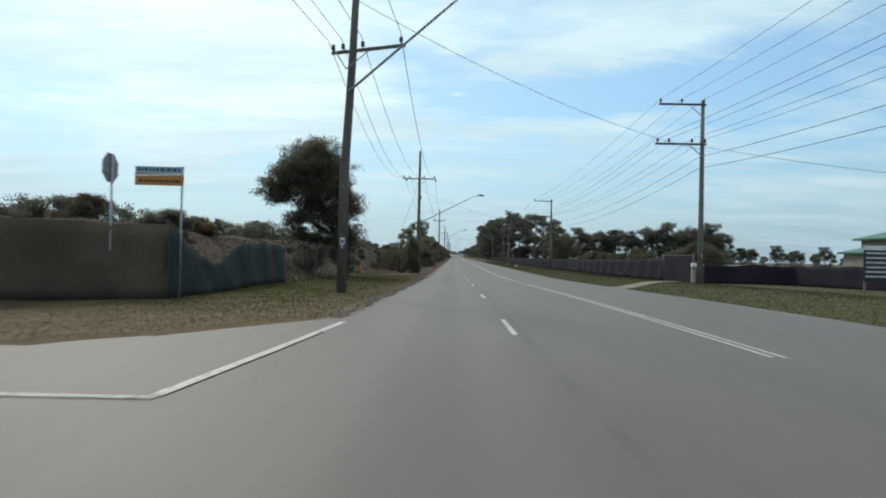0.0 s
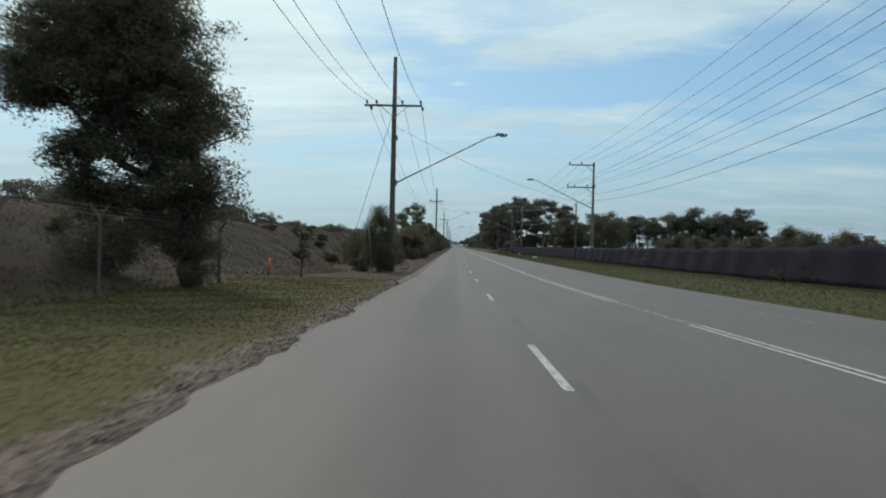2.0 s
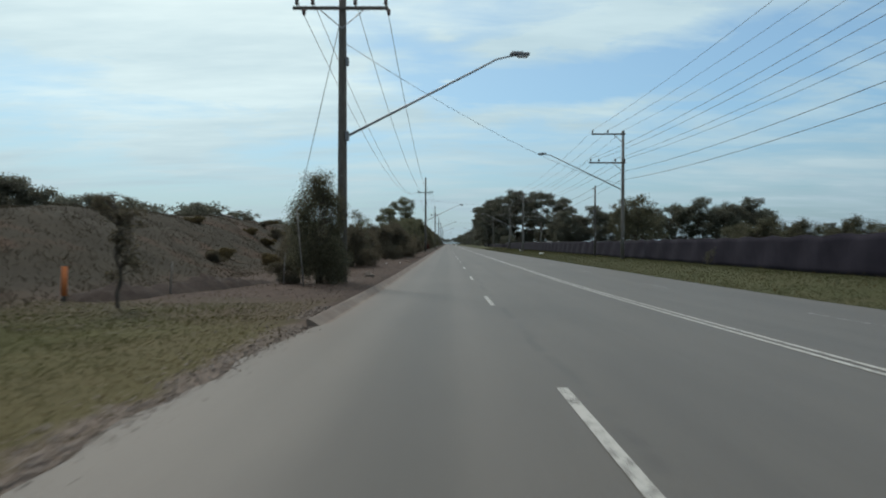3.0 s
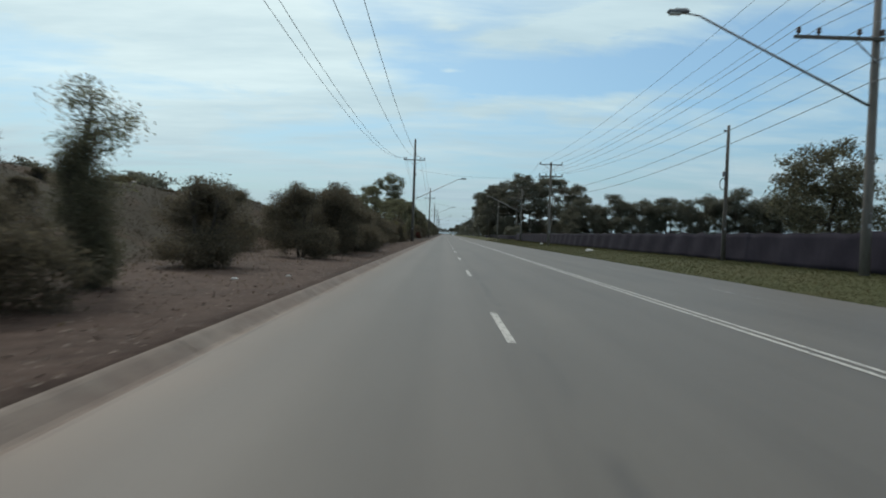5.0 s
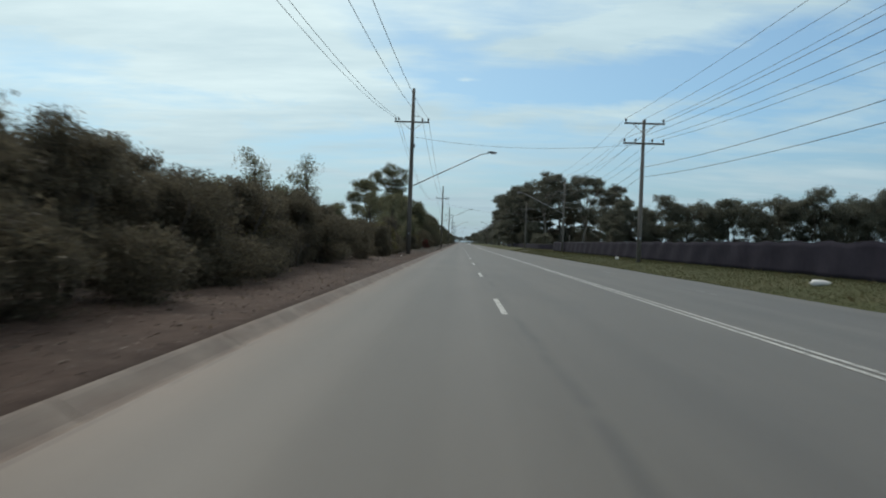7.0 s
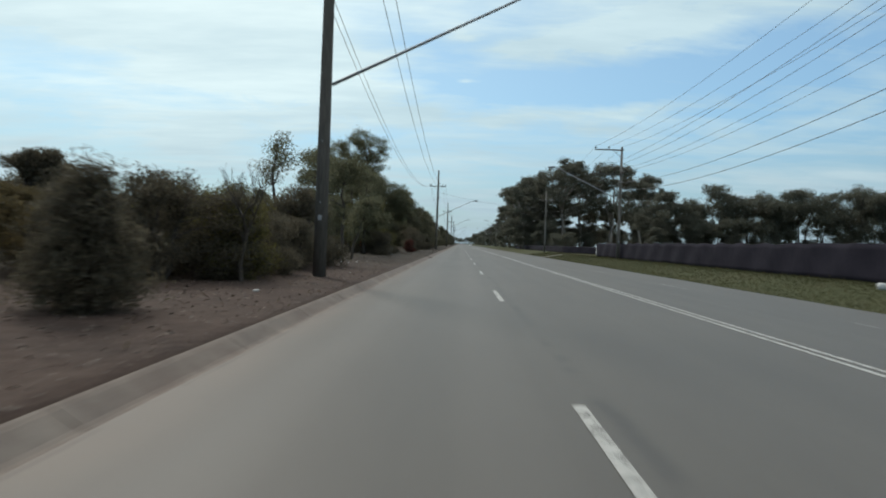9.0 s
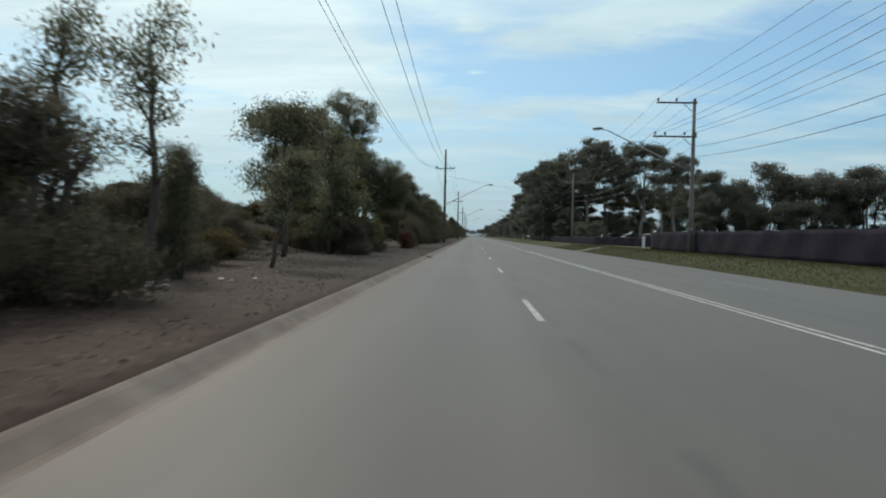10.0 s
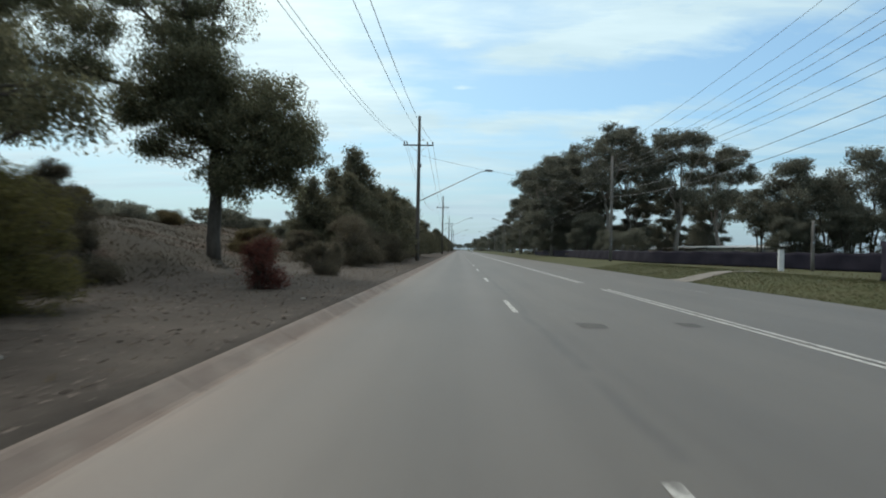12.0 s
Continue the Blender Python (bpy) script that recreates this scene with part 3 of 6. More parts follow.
def build_kerb():
    kerb = thing("kerb", (0, 0, 0), "stained concrete kerb and gutter along the road", "kerb", kind="structure")
    prof = [(0.05, -0.12), (0.05, -0.006), (-0.002, -0.004), (-0.06, -0.008), (-0.10, 0.004), (-0.18, 0.052), (-0.25, 0.096), (-0.29, 0.114), (-0.32, 0.12), (-0.337, 0.106), (-0.337, -0.12)]
    length = 2.99
    v = [(px, yy, pz) for yy in (0.004, length - 0.004) for px, pz in prof]
    n = len(prof)
    f = [(i, (i + 1) % n, n + (i + 1) % n, n + i) for i in range(n)] + [tuple(range(n))[::-1], tuple(range(n, 2 * n))]
    me = mesh_of("kerb_stone", v, f, CONCRETE)
    y, k = KERB_Y, 0
    while y < 380:
        ob = new("kerb_stone", me)
        ob.parent = kerb
        ob.location = (LIP_X - 0.002, y, float(dip(y)))
        ob.rotation_euler = (math.atan2(float(dip(y + 3) - dip(y)), 3.0), 0, 0)
        y += 3.0
    far = Shape()
    for a in (380.0, 640.0):
        far.add([(LIP_X + px, yy, pz - 0.7) for yy in (a, a + 259.9) for px, pz in prof], f)
    part("kerb_run", (far, CONCRETE), kerb)


build_ground()
build_road()
build_markings()
build_kerb()


# ---- power poles and street lamps ----
def insulator(at, parent, up=0.0):
    s = Shape().lathe(at, [(0.02, 0.0), (0.02, 0.08), (0.075, 0.09), (0.085, 0.14), (0.05, 0.17), (0.075, 0.20), (0.07, 0.25), (0.03, 0.29)], 8)
    return part("insulator", (s, PORCELAIN, True), parent, "brown porcelain insulator")


def lamp_arm(pole, start, bend, tip, head=0.75):
    """A raking tube bracket with a flat lantern at its tip, in the pole's own frame."""
    a, b, c = Vector(start), Vector(bend), Vector(tip)
    pts = [a, a.lerp(b, 0.5), a.lerp(b, 0.9), b.lerp(c, 0.12) + Vector((0, 0, 0.03)), c]
    arm = part("lamp_bracket", (Shape().tube(pts, [0.05, 0.045, 0.04, 0.036, 0.034], 8), GALV, True), pole, "raking galvanised lamp bracket")
    d = (c - b)
    d.z = 0
    d.normalize()
    turn = Matrix.Rotation(math.atan2(d.y, d.x), 3, "Z")
    mid = c + d * (head / 2 - 0.1)
    s = Shape()
    s.box(mid + Vector((0, 0, 0.05)), (head, 0.26, 0.11), turn, 0.04)
    s.box(mid + Vector((0, 0, 0.12)) - d * 0.1, (head * 0.6, 0.18, 0.06), turn, 0.025)
    lan = part("lantern", (s, GREY_PAINT), arm, "grey street lantern")
    bowl = Shape().box(mid + d * 0.1 + Vector((0, 0, -0.03)), (head * 0.55, 0.2, 0.08), turn, 0.03)
    part("lamp_bowl", (bowl, LENS_GLASS), arm, "pale lamp bowl")


def power_pole(name, at, top, label, wood=POLE_WOOD, radius=0.19, lean=0.0):
    pole = thing(name, (at[0], at[1], float(ground_z(at[0], at[1]))), label, "power pole", "poles along the road")
    s = Shape().tube([(0, 0, -0.3), (0, 0, top * 0.33), (lean * 0.6, 0, top * 0.66), (lean, 0, top)], [radius, radius * 0.9, radius * 0.78, radius * 0.62], 14)
    part("post", (s, wood, True), pole)
    for h in (2.2, 4.0):
        part("bolt", (Shape().tube([(0, -radius - 0.03, h), (0, -radius * 0.6, h)], 0.02, 6), GALV), pole)
    part("number_plate", (Shape().box((0, -radius * 0.93, 1.75), (0.11, 0.015, 0.16), None, 0.004), GALV), pole)
    return pole


def crossarm(pole, x0, x1, z, y=-0.16, pins=(), brace=True, yaw=0.0):
    arm = part("crossarm", (Shape().box(((x0 + x1) / 2, y, z), (abs(x1 - x0), 0.09, 0.12), Matrix.Rotation(yaw, 3, "Z"), 0.01), POLE_WOOD), pole, "weathered timber crossarm")
    for x in pins:
        insulator((x, y + (x - (x0 + x1) / 2) * math.tan(yaw), z + 0.05), arm)
    if brace:
        for side in (x0, x1):
            if abs(side) > 0.6:
                reach = max(-0.85, min(0.85, side * 0.6))
                part("brace", (Shape().tube([(0, y * 0.9, z - 0.75), (reach, y, z - 0.04)], 0.022, 6), GALV), pole)
    return arm


# the left side: tall poles whose crossarm sits well below the top
p = power_pole("power_pole", (-4.1, 19.75), 13.4, "tall brown timber power pole leaning beside the side road", lean=0.35)
crossarm(p, -0.75, 2.35, 9.2, pins=(-0.6, -0.2, 0.6, 2.1), yaw=-0.35)
lamp_arm(p, (0.1, -0.1, 7.6), (4.6, -4.6, 9.7), (5.4, -5.4, 9.85))
part("plate", (Shape().box((0.02, -0.19, 1.95), (0.17, 0.02, 0.26), None, 0.004), WHITE_PAINT), p, "small white plate")
part("plate_mark", (Shape().box((0.02, -0.203, 1.94), (0.10, 0.006, 0.13)), DARK_TEXT), p, "dark mark on the plate")

p = power_pole("power_pole", (-3.83, 64.2), 13.35, "tall brown timber power pole with a four-wire crossarm and street lamp")
arm = crossarm(p, -1.85, 1.75, 10.3, pins=(-1.7, -1.1, 0.5, 1.65))
for x in (-1.45, 1.72):
    part("strain_insulator", (Shape().tube([(x, -0.22, 10.23), (x + 0.05, -0.3, 10.15), (x + 0.07, -0.36, 9.97)], [0.03, 0.085, 0.05], 8), PORCELAIN, True), p)
part("fuse_box", (Shape().box((0.2, -0.12, 8.3), (0.12, 0.14, 0.32), None, 0.02), GREY_PAINT), p, "small grey fuse box")
part("fuse_box", (Shape().box((0.2, -0.12, 5.5), (0.14, 0.16, 0.36), None, 0.02), GREY_PAINT), p, "small grey fuse box")
lamp_arm(p, (0.15, 0, 5.5), (5.75, 0.1, 8.4), (6.45, 0.1, 8.6))
part("stay_wire", (Shape().tube([(-0.1, 0, 9.8), (-4.2, 7.5, 0.2)], 0.014, 5), WIRE), p, "steel stay wire")

LEFT_Y = (156.0, 246.2, 334.0, 424.0, 514.0, 604.0)
for y in LEFT_Y:
    p = power_pole("power_pole", (-3.86, y), 13.75, "tall brown timber power pole with a short crossarm and street lamp", radius=0.2)
    crossarm(p, -1.5, 1.4, 10.95, pins=(-1.4, -1.15, 0.8, 1.3))
    part("pin", (Shape().tube([(0.0, 0, 11.45), (0.45, 0, 11.47)], 0.03, 6), POLE_WOOD), p)
    part("fuse_box", (Shape().box((0.2, -0.12, 9.0), (0.13, 0.15, 0.32), None, 0.02), GREY_PAINT), p, "small grey fuse box")
    lamp_arm(p, (0.18, 0, 5.7), (5.7, 0.1, 8.45), (6.4, 0.1, 8.62))

# the right side: paler poles with two offset crossarms
RIGHT_POLES = ((15.3, 34.9, 11.35, False, 1), (15.2, 94.0, 10.95, True, 1), (13.5, 150.2, 10.4, False, 2), (16.2, 200.6, 11.2, True, 1),
               (15.8, 252.0, 10.9, False, 3), (15.6, 346.0, 11.2, True, 2), (15.8, 405.0, 11.2, False, 2), (15.8, 462.0, 11.2, True, 2), (15.8, 520.0, 11.2, False, 2))
for x, y, top, lamp, kind in RIGHT_POLES:
    p = power_pole("power_pole", (x, y), top, {1: "pale timber power pole with two offset crossarms on the grass verge",
                   2: "timber power pole with two centred crossarms on the verge", 3: "plain pale timber power pole before the gum trees"}[kind], POLE_PALE, 0.17)
    if kind == 1:
        crossarm(p, -2.75, 0.15, top - 0.3, pins=(-2.65, -1.35, 0.0), brace=False)
        crossarm(p, -2.95, 0.2, top - 2.75, pins=(-2.8, -2.1, -0.7, 0.1), brace=False)
        for h in (top - 0.3, top - 2.75):
            part("brace", (Shape().tube([(0, -0.14, h - 0.8), (-0.85, -0.15, h - 0.05)], 0.03, 6), GALV), p)
    elif kind == 2:
        crossarm(p, -1.45, 1.45, top - 0.3, pins=(-1.35, 0.0, 1.35))
        crossarm(p, -1.5, 1.5, top - 1.75, pins=(-1.4, -0.6, 0.6, 1.4), brace=False)
    if lamp:
        lamp_arm(p, (-0.15, 0, 5.95), (-6.1, 0, 8.8), (-6.65, 0, 8.92))

p = power_pole("service_pole", (15.75, 106.3), 7.4, "short dark service pole with a cable loop", POLE_WOOD, 0.12)
part("switch_box", (Shape().box((-0.17, -0.05, 4.75), (0.13, 0.14, 0.3), None, 0.02), GREY_PAINT), p, "small grey switch box")
loop = [(-0.14 + 0.16 * math.cos(a) - 0.06, -0.02, 4.2 + 0.32 * math.sin(a)) for a in np.linspace(0, 2 * math.pi, 15)]
part("cable_loop", (Shape().tube(loop, 0.022, 6, False), RUBBER), p, "black cable loop")
part("service_insulator", (Shape().tube([(-0.12, 0, 7.1), (-0.28, -0.1, 7.1)], 0.05, 6), PORCELAIN), p)


def wire(a, b, sag, label, group, radius=0.013):
    a, b = Vector(a), Vector(b)
    pts = []
    for k in range(25):
        t = k / 24
        q = a.lerp(b, t)
        q.z -= 4 * sag * t * (1 - t)
        pts.append(q)
    ob = new("overhead_wire", Shape().tube(pts, radius, 4).mesh("overhead_wire", WIRE))
    return tagged(ob, label, "wire", group)


LW = "thin grey overhead wire strung between timber poles"
def foot(x, y):
    return float(ground_z(x, y))


left_ends = {19.75: [(-4.85, 19.85, 9.5), (-4.3, 19.66, 9.5), (-3.5, 19.37, 9.5), (-2.0, 18.85, 9.5)],
             64.2: [(-3.83 + d, 64.05, foot(-3.83, 64.2) + 10.6) for d in (-1.7, -1.1, 0.5, 1.65)]}
for y in LEFT_Y:
    left_ends[y] = [(-3.86 + d, y - 0.16, foot(-3.86, y) + 11.25) for d in (-1.4, -1.15, 0.8, 1.3)]
left_ends[-40.0] = [(-5.0, -40, 9.5), (-4.4, -40, 9.5), (-3.6, -40, 9.5), (-2.2, -40, 9.5)]
ly = sorted(left_ends)
for a, b in zip(ly, ly[1:]):
    for i in range(4):
        wire(left_ends[a][i], left_ends[b][i], 3.05 if b - a > 60 else 1.8, LW, "wires on the left poles")

right_ends = {}
for x, y, top, lamp, kind in RIGHT_POLES:
    z = foot(x, y) + top
    if kind == 1:
        right_ends[y] = [(x + d, y - 0.16, z + 0.03) for d in (-2.65, -1.35, 0.0)] + [(x + d, y - 0.16, z - 2.42) for d in (-2.8, -2.1, -0.7, 0.1)]
    else:
        right_ends[y] = [(x + d, y - 0.16, z + 0.03) for d in (-1.35, 0.0, 1.35)] + [(x + d, y - 0.16, z - 1.42) for d in (-1.4, -0.6, 0.6, 1.4)]
    right_ends[y] += [(x - 0.15, y, z - 3.5), (x - 0.15, y, z - 4.2)]
right_ends[-25.0] = [(q[0], -25.0, q[2]) for q in right_ends[34.9]]
ry = sorted(right_ends)
for a, b in zip(ry, ry[1:]):
    for i in range(9):
        wire(right_ends[a][i], right_ends[b][i], 0.75 + 0.04 * i, LW if i < 7 else "thick dark service cable strung low between poles",
             "wires on the right poles", 0.012 if i < 7 else 0.016)
wire((15.15, 34.9, 8.3), (-4.1, 19.75, 11.2), 0.7, "single wire crossing over the road", "", 0.012)
wire((15.2, 34.9, 8.5), (34.0, 20.0, 3.9), 0.5, "single service wire running off to a building", "", 0.012)
wire((-3.8, 64.2, 8.5), (15.2, 94.0, 6.0), 0.8, "single wire crossing over the road", "", 0.010)
wire((-3.8, 155.0, 9.0), (13.5, 150.2, 8.2), 0.6, "single wire crossing over the road", "", 0.010)
wire((-3.8, 244.2, 9.2), (15.8, 252.0, 7.6), 0.6, "single wire crossing over the road", "", 0.010)


# ---- trees and shrubs ----
def leaf_quads(rng, centres, size, droop=0.3, narrow=0.35):
    """Small pointed leaves at the centres, turned at random, hanging a little."""
    n = len(centres)
    d = rng.normal(size=(n, 3))
    d[:, 2] -= droop * 2.0
    d /= np.linalg.norm(d, axis=1)[:, None]
    s = np.cross(d, rng.normal(size=(n, 3)))
    s /= np.linalg.norm(s, axis=1)[:, None] + 1e-6
    ln = size * rng.uniform(0.6, 1.4, (n, 1))
    w = ln * narrow
    c = np.asarray(centres)
    return np.stack([c - d * ln * 0.5, c + s * w * 0.5 - d * ln * 0.05, c + d * ln * 0.5, c - s * w * 0.5 + d * ln * 0.05], 1)


def crown_points(rng, blobs, per_clump, clump, gappy=0.0, lumpy=0.0):
    """Clump centres and leaf places inside ellipsoids (x, y, z, rx, ry, rz, clumps)."""
    tips, pts = [], []
    for bx, by, bz, rx, ry, rz, count in blobs:
        knots = []
        for _ in range(max(3, count // 7) if lumpy else 0):
            v = rng.normal(size=3)
            v /= np.linalg.norm(v)
            knots.append(v * rng.uniform(0.35, 1.02))
        for _ in range(count):
            v = rng.normal(size=3)
            v /= np.linalg.norm(v)
            if knots:
                v = knots[int(rng.integers(len(knots)))] + v * lumpy * rng.uniform(0.2, 1.0)
            r = 1.0 if knots else rng.uniform(0.25, 1.0) ** 0.45 * (1.0 + 0.08 * np.clip(rng.normal(), -1.5, 1.5))
            tip = np.array([bx + v[0] * rx * r, by + v[1] * ry * r, bz + v[2] * rz * r])
            if rng.random() < gappy:
                continue
            tips.append(tip)
            k = int(per_clump * rng.uniform(0.5, 1.4))
            sc = clump * rng.uniform(0.6, 1.3)
            pts.append(tip + np.clip(rng.normal(size=(k, 3)), -1.5, 1.5) * np.array([sc, sc, sc * 0.7]))
    return np.array(tips), np.concatenate(pts)


def tree_meshes(seed, blobs, stems, leaf_mat, bark_mat, per_clump=45, clump=0.35, leaf=0.14, droop=0.3, gappy=0.0, twigs=0.5, narrow=0.35, lumpy=0.0):
    """stems: each a list of (x, y, z, radius) from the ground up."""
    rng = np.random.default_rng(seed)
    tips, pts = crown_points(rng, blobs, per_clump, clump, gappy, lumpy)
    wood = Shape()
    nodes = []
    for st in stems:
        path, rad = [], []
        for (x0, y0, z0, r0), (x1, y1, z1, r1) in zip(st, st[1:]):
            for k in range(3):
                t = k / 3
                wob = 0.04 * (z1 - z0)
                path.append((x0 + (x1 - x0) * t + rng.normal() * wob * (z0 > 0 or k > 0), y0 + (y1 - y0) * t + rng.normal() * wob * (z0 > 0 or k > 0), z0 + (z1 - z0) * t))
                rad.append(r0 + (r1 - r0) * t)
        path.append(st[-1][:3])
        rad.append(st[-1][3])
        wood.tube(path, rad, 9)
        nodes += [(np.array(q), r) for q, r in zip(path, rad) if q[2] > 0.25 * st[-1][2]]
    if nodes:
        # each limb may carry the next: near tips first, later ones fork from what has grown
        room = len(nodes) + 2 * len(tips)
        where, girth, grown = np.zeros((room, 3)), np.zeros(room), len(nodes)
        where[:grown], girth[:grown] = [q for q, _ in nodes], [r for _, r in nodes]
        start = where[:grown].copy()
        order = np.argsort([np.linalg.norm(start - tip, axis=1).min() for tip in tips]) if len(tips) else []
        for tip in tips[order] if len(tips) else ():
            if rng.random() > twigs:
                continue
            cost = np.linalg.norm(where[:grown] - tip, axis=1) + 1.2 * np.maximum(0, where[:grown, 2] - tip[2] + 0.25) + 0.012 / (girth[:grown] + 0.006)
            i = int(np.argmin(cost))
            a, r = where[i], girth[i]
            gap = np.linalg.norm(tip - a)
            mid = (a + tip) / 2 + rng.normal(size=3) * 0.07 * gap + np.array([0, 0, 0.07 * gap])
            thick = min(r * 0.6, 0.012 + 0.020 * gap)
            wood.tube([a, mid, tip], [thick, thick * 0.7, max(0.006, thick * 0.3)], 5, False)
            where[grown], girth[grown], where[grown + 1], girth[grown + 1] = mid, thick * 0.7, tip, max(0.006, thick * 0.3)
            grown += 2
    leaf *= 1.15
    return wood.mesh("trunk", bark_mat, True), quads_mesh("crown", leaf_quads(rng, pts, leaf, droop, narrow), leaf_mat)


def plant(name, at, meshes, label, category, group="", turn=0.0, scale=1.0):
    ob = thing(name, (at[0], at[1], float(ground_z(at[0], at[1])) - 0.03), label, category, group, turn=turn)
    part("trunk", meshes[0], ob)
    part("crown", meshes[1], ob)
    if scale != 1.0:
        ob.scale = (scale, scale, scale)
    return ob


def again(ob, at, turn, scale, label="", tall=1.0):
    m = pose(at[0], at[1], float(ground_z(at[0], at[1])) - 0.03, 0, 0, turn) @ Matrix.Diagonal((scale, scale, scale * tall, 1))
    c = copy_thing(ob, m)
    return tagged(c, label)


# the large dark tree behind the mesh fence
plant("tree", (-11.2, 46.0), tree_meshes(11, [(-0.5, 0, 9.3, 2.4, 2.4, 1.7, 356), (0.9, -0.3, 8.6, 2.2, 2.3, 1.9, 326), (-2.5, 0.3, 7.8, 1.9, 2.0, 1.3, 232), (-3.3, 0.2, 6.6, 1.4, 1.6, 0.9, 124), (0.0, 0.2, 7.0, 2.6, 2.2, 1.3, 264),
      (2.0, 0.2, 6.9, 1.5, 1.7, 1.2, 140), (2.4, 0.1, 4.9, 1.5, 1.7, 1.6, 232), (2.6, 0, 3.2, 1.3, 1.4, 1.0, 124), (0.6, 0.3, 4.6, 1.4, 1.5, 1.3, 155), (-1.7, 0.2, 4.5, 0.9, 1.1, 1.2, 84), (-0.6, 0.3, 5.8, 1.3, 1.4, 0.6, 70), (0.7, 0.2, 2.7, 1.2, 1.2, 0.6, 56),
      (-0.5, 0.1, 1.1, 1.5, 1.3, 0.9, 130), (-0.7, 0.1, 2.7, 1.0, 1.0, 0.9, 88), (2.2, 0.1, 1.7, 0.95, 0.9, 1.0, 84), (2.9, 0.1, 0.7, 0.8, 0.9, 0.6, 44)],
      [[(2.75, 0, -0.3, 0.38), (2.5, 0, 1.5, 0.31), (1.9, 0.1, 3.1, 0.25), (0.6, 0, 5.5, 0.17), (-0.3, 0.1, 9.0, 0.05)], [(1.9, 0.1, 3.0, 0.17), (-0.4, 0, 4.3, 0.12), (-2.4, 0.1, 6.8, 0.05)],
       [(2.55, 0, 1.2, 0.2), (2.95, -0.1, 3.2, 0.14), (2.5, 0, 6.4, 0.05)]], LEAF_DARK, BARK_DARK, 92, 0.27, 0.11, 0.25, 0.0, 0.5, 0.36, 0.6),
      "large dark olive tree with a leaning forked trunk behind the fence", "tree", scale=0.96)

# near shrubs and small trees along the left verge
def shrub(seed, w, h, mat=LEAF_BUSH, n=1.0, low=0.12, leaf=0.11, wispy=0.25):
    rng = np.random.default_rng(seed)
    blobs = [(rng.normal() * w * 0.18, rng.normal() * w * 0.18, h * 0.46, w * 0.42, w * 0.42, h * 0.40, int(92 * n)),
             (rng.normal() * w * 0.25, rng.normal() * w * 0.25, h * 0.66, w * 0.3, w * 0.3, h * 0.26, int(48 * n)),
             (rng.normal() * w * 0.3, rng.normal() * w * 0.3, h * 0.22, w * 0.42, w * 0.42, h * 0.22, int(96 * n))]
    for _ in range(int(22 * wispy * 4)):
        a = rng.uniform(0, 6.28)
        r = rng.uniform(0.05, 0.35) * w
        blobs.append((r * math.cos(a), r * math.sin(a), h * (0.74 + rng.uniform(0.0, 0.34) * (1 - 1.2 * r / w)), 0.05, 0.05, h * 0.09, 4))
    stems = [[(0.1 * math.cos(a), 0.1 * math.sin(a), -0.1, 0.05), (w * 0.12 * math.cos(a), w * 0.12 * math.sin(a), h * 0.4, 0.035),
              (w * 0.25 * math.cos(a + 0.3), w * 0.25 * math.sin(a + 0.3), h * 0.9, 0.01)] for a in np.linspace(0, 5.2, 5)]
    return tree_meshes(seed, blobs, stems, mat, BARK_DARK, 100, 0.11 + 0.028 * h, leaf * 0.68, -0.4, 0.0, 0.6, 0.30)


DARK_BUSH = "dense dark olive scrub bush on bare soil beside the kerb"
s_round = plant("bush", (-6.4, 90.0), shrub(21, 2.5, 2.3), DARK_BUSH, "bush", "scrub along the verge")
s_tall = plant("bush", (-5.6, 98.3), shrub(22, 2.0, 2.9), "tall dark scrub bush with wispy tops beside the kerb", "bush", "scrub along the verge")
s_wide = plant("bush", (-6.0, 103.6), shrub(23, 2.6, 2.5), "broad dark scrub bush with wispy tops beside the kerb", "bush", "scrub along the verge")
s_green = plant("bush", (-7.2, 123.0), shrub(24, 2.6, 2.6, LEAF_YELLOW), "yellow-green scrub bush among darker bushes", "bush", "scrub along the verge")
plant("sapling", (-6.9, 53.9), tree_meshes(25, [(-0.15, 0, 2.2, 0.36, 0.36, 0.30, 26), (0.30, 0, 1.95, 0.26, 0.26, 0.22, 14), (0.05, 0.1, 1.5, 0.24, 0.24, 0.34, 15), (0.25, 0, 1.0, 0.26, 0.24, 0.22, 11), (-0.05, 0, 0.7, 0.16, 0.16, 0.2, 6)],
      [[(0, 0, -0.1, 0.045), (0.03, 0, 0.6, 0.038), (-0.03, 0.03, 1.4, 0.026), (-0.15, 0, 2.5, 0.008)], [(0, 0, 0.7, 0.02), (0.2, 0, 1.4, 0.014), (0.32, 0, 2.1, 0.006)]], LEAF_BUSH, BARK_DARK, 26, 0.09, 0.085, -0.1, 0.0, 0.9, 0.3), "thin airy gum sapling at the edge of the grass", "tree")
s_cone = plant("bush", (-4.45, 63.0), shrub(26, 1.15, 3.8, LEAF_DARK, 1.9, leaf=0.09), "narrow dark bush growing round the foot of a pole", "bush")

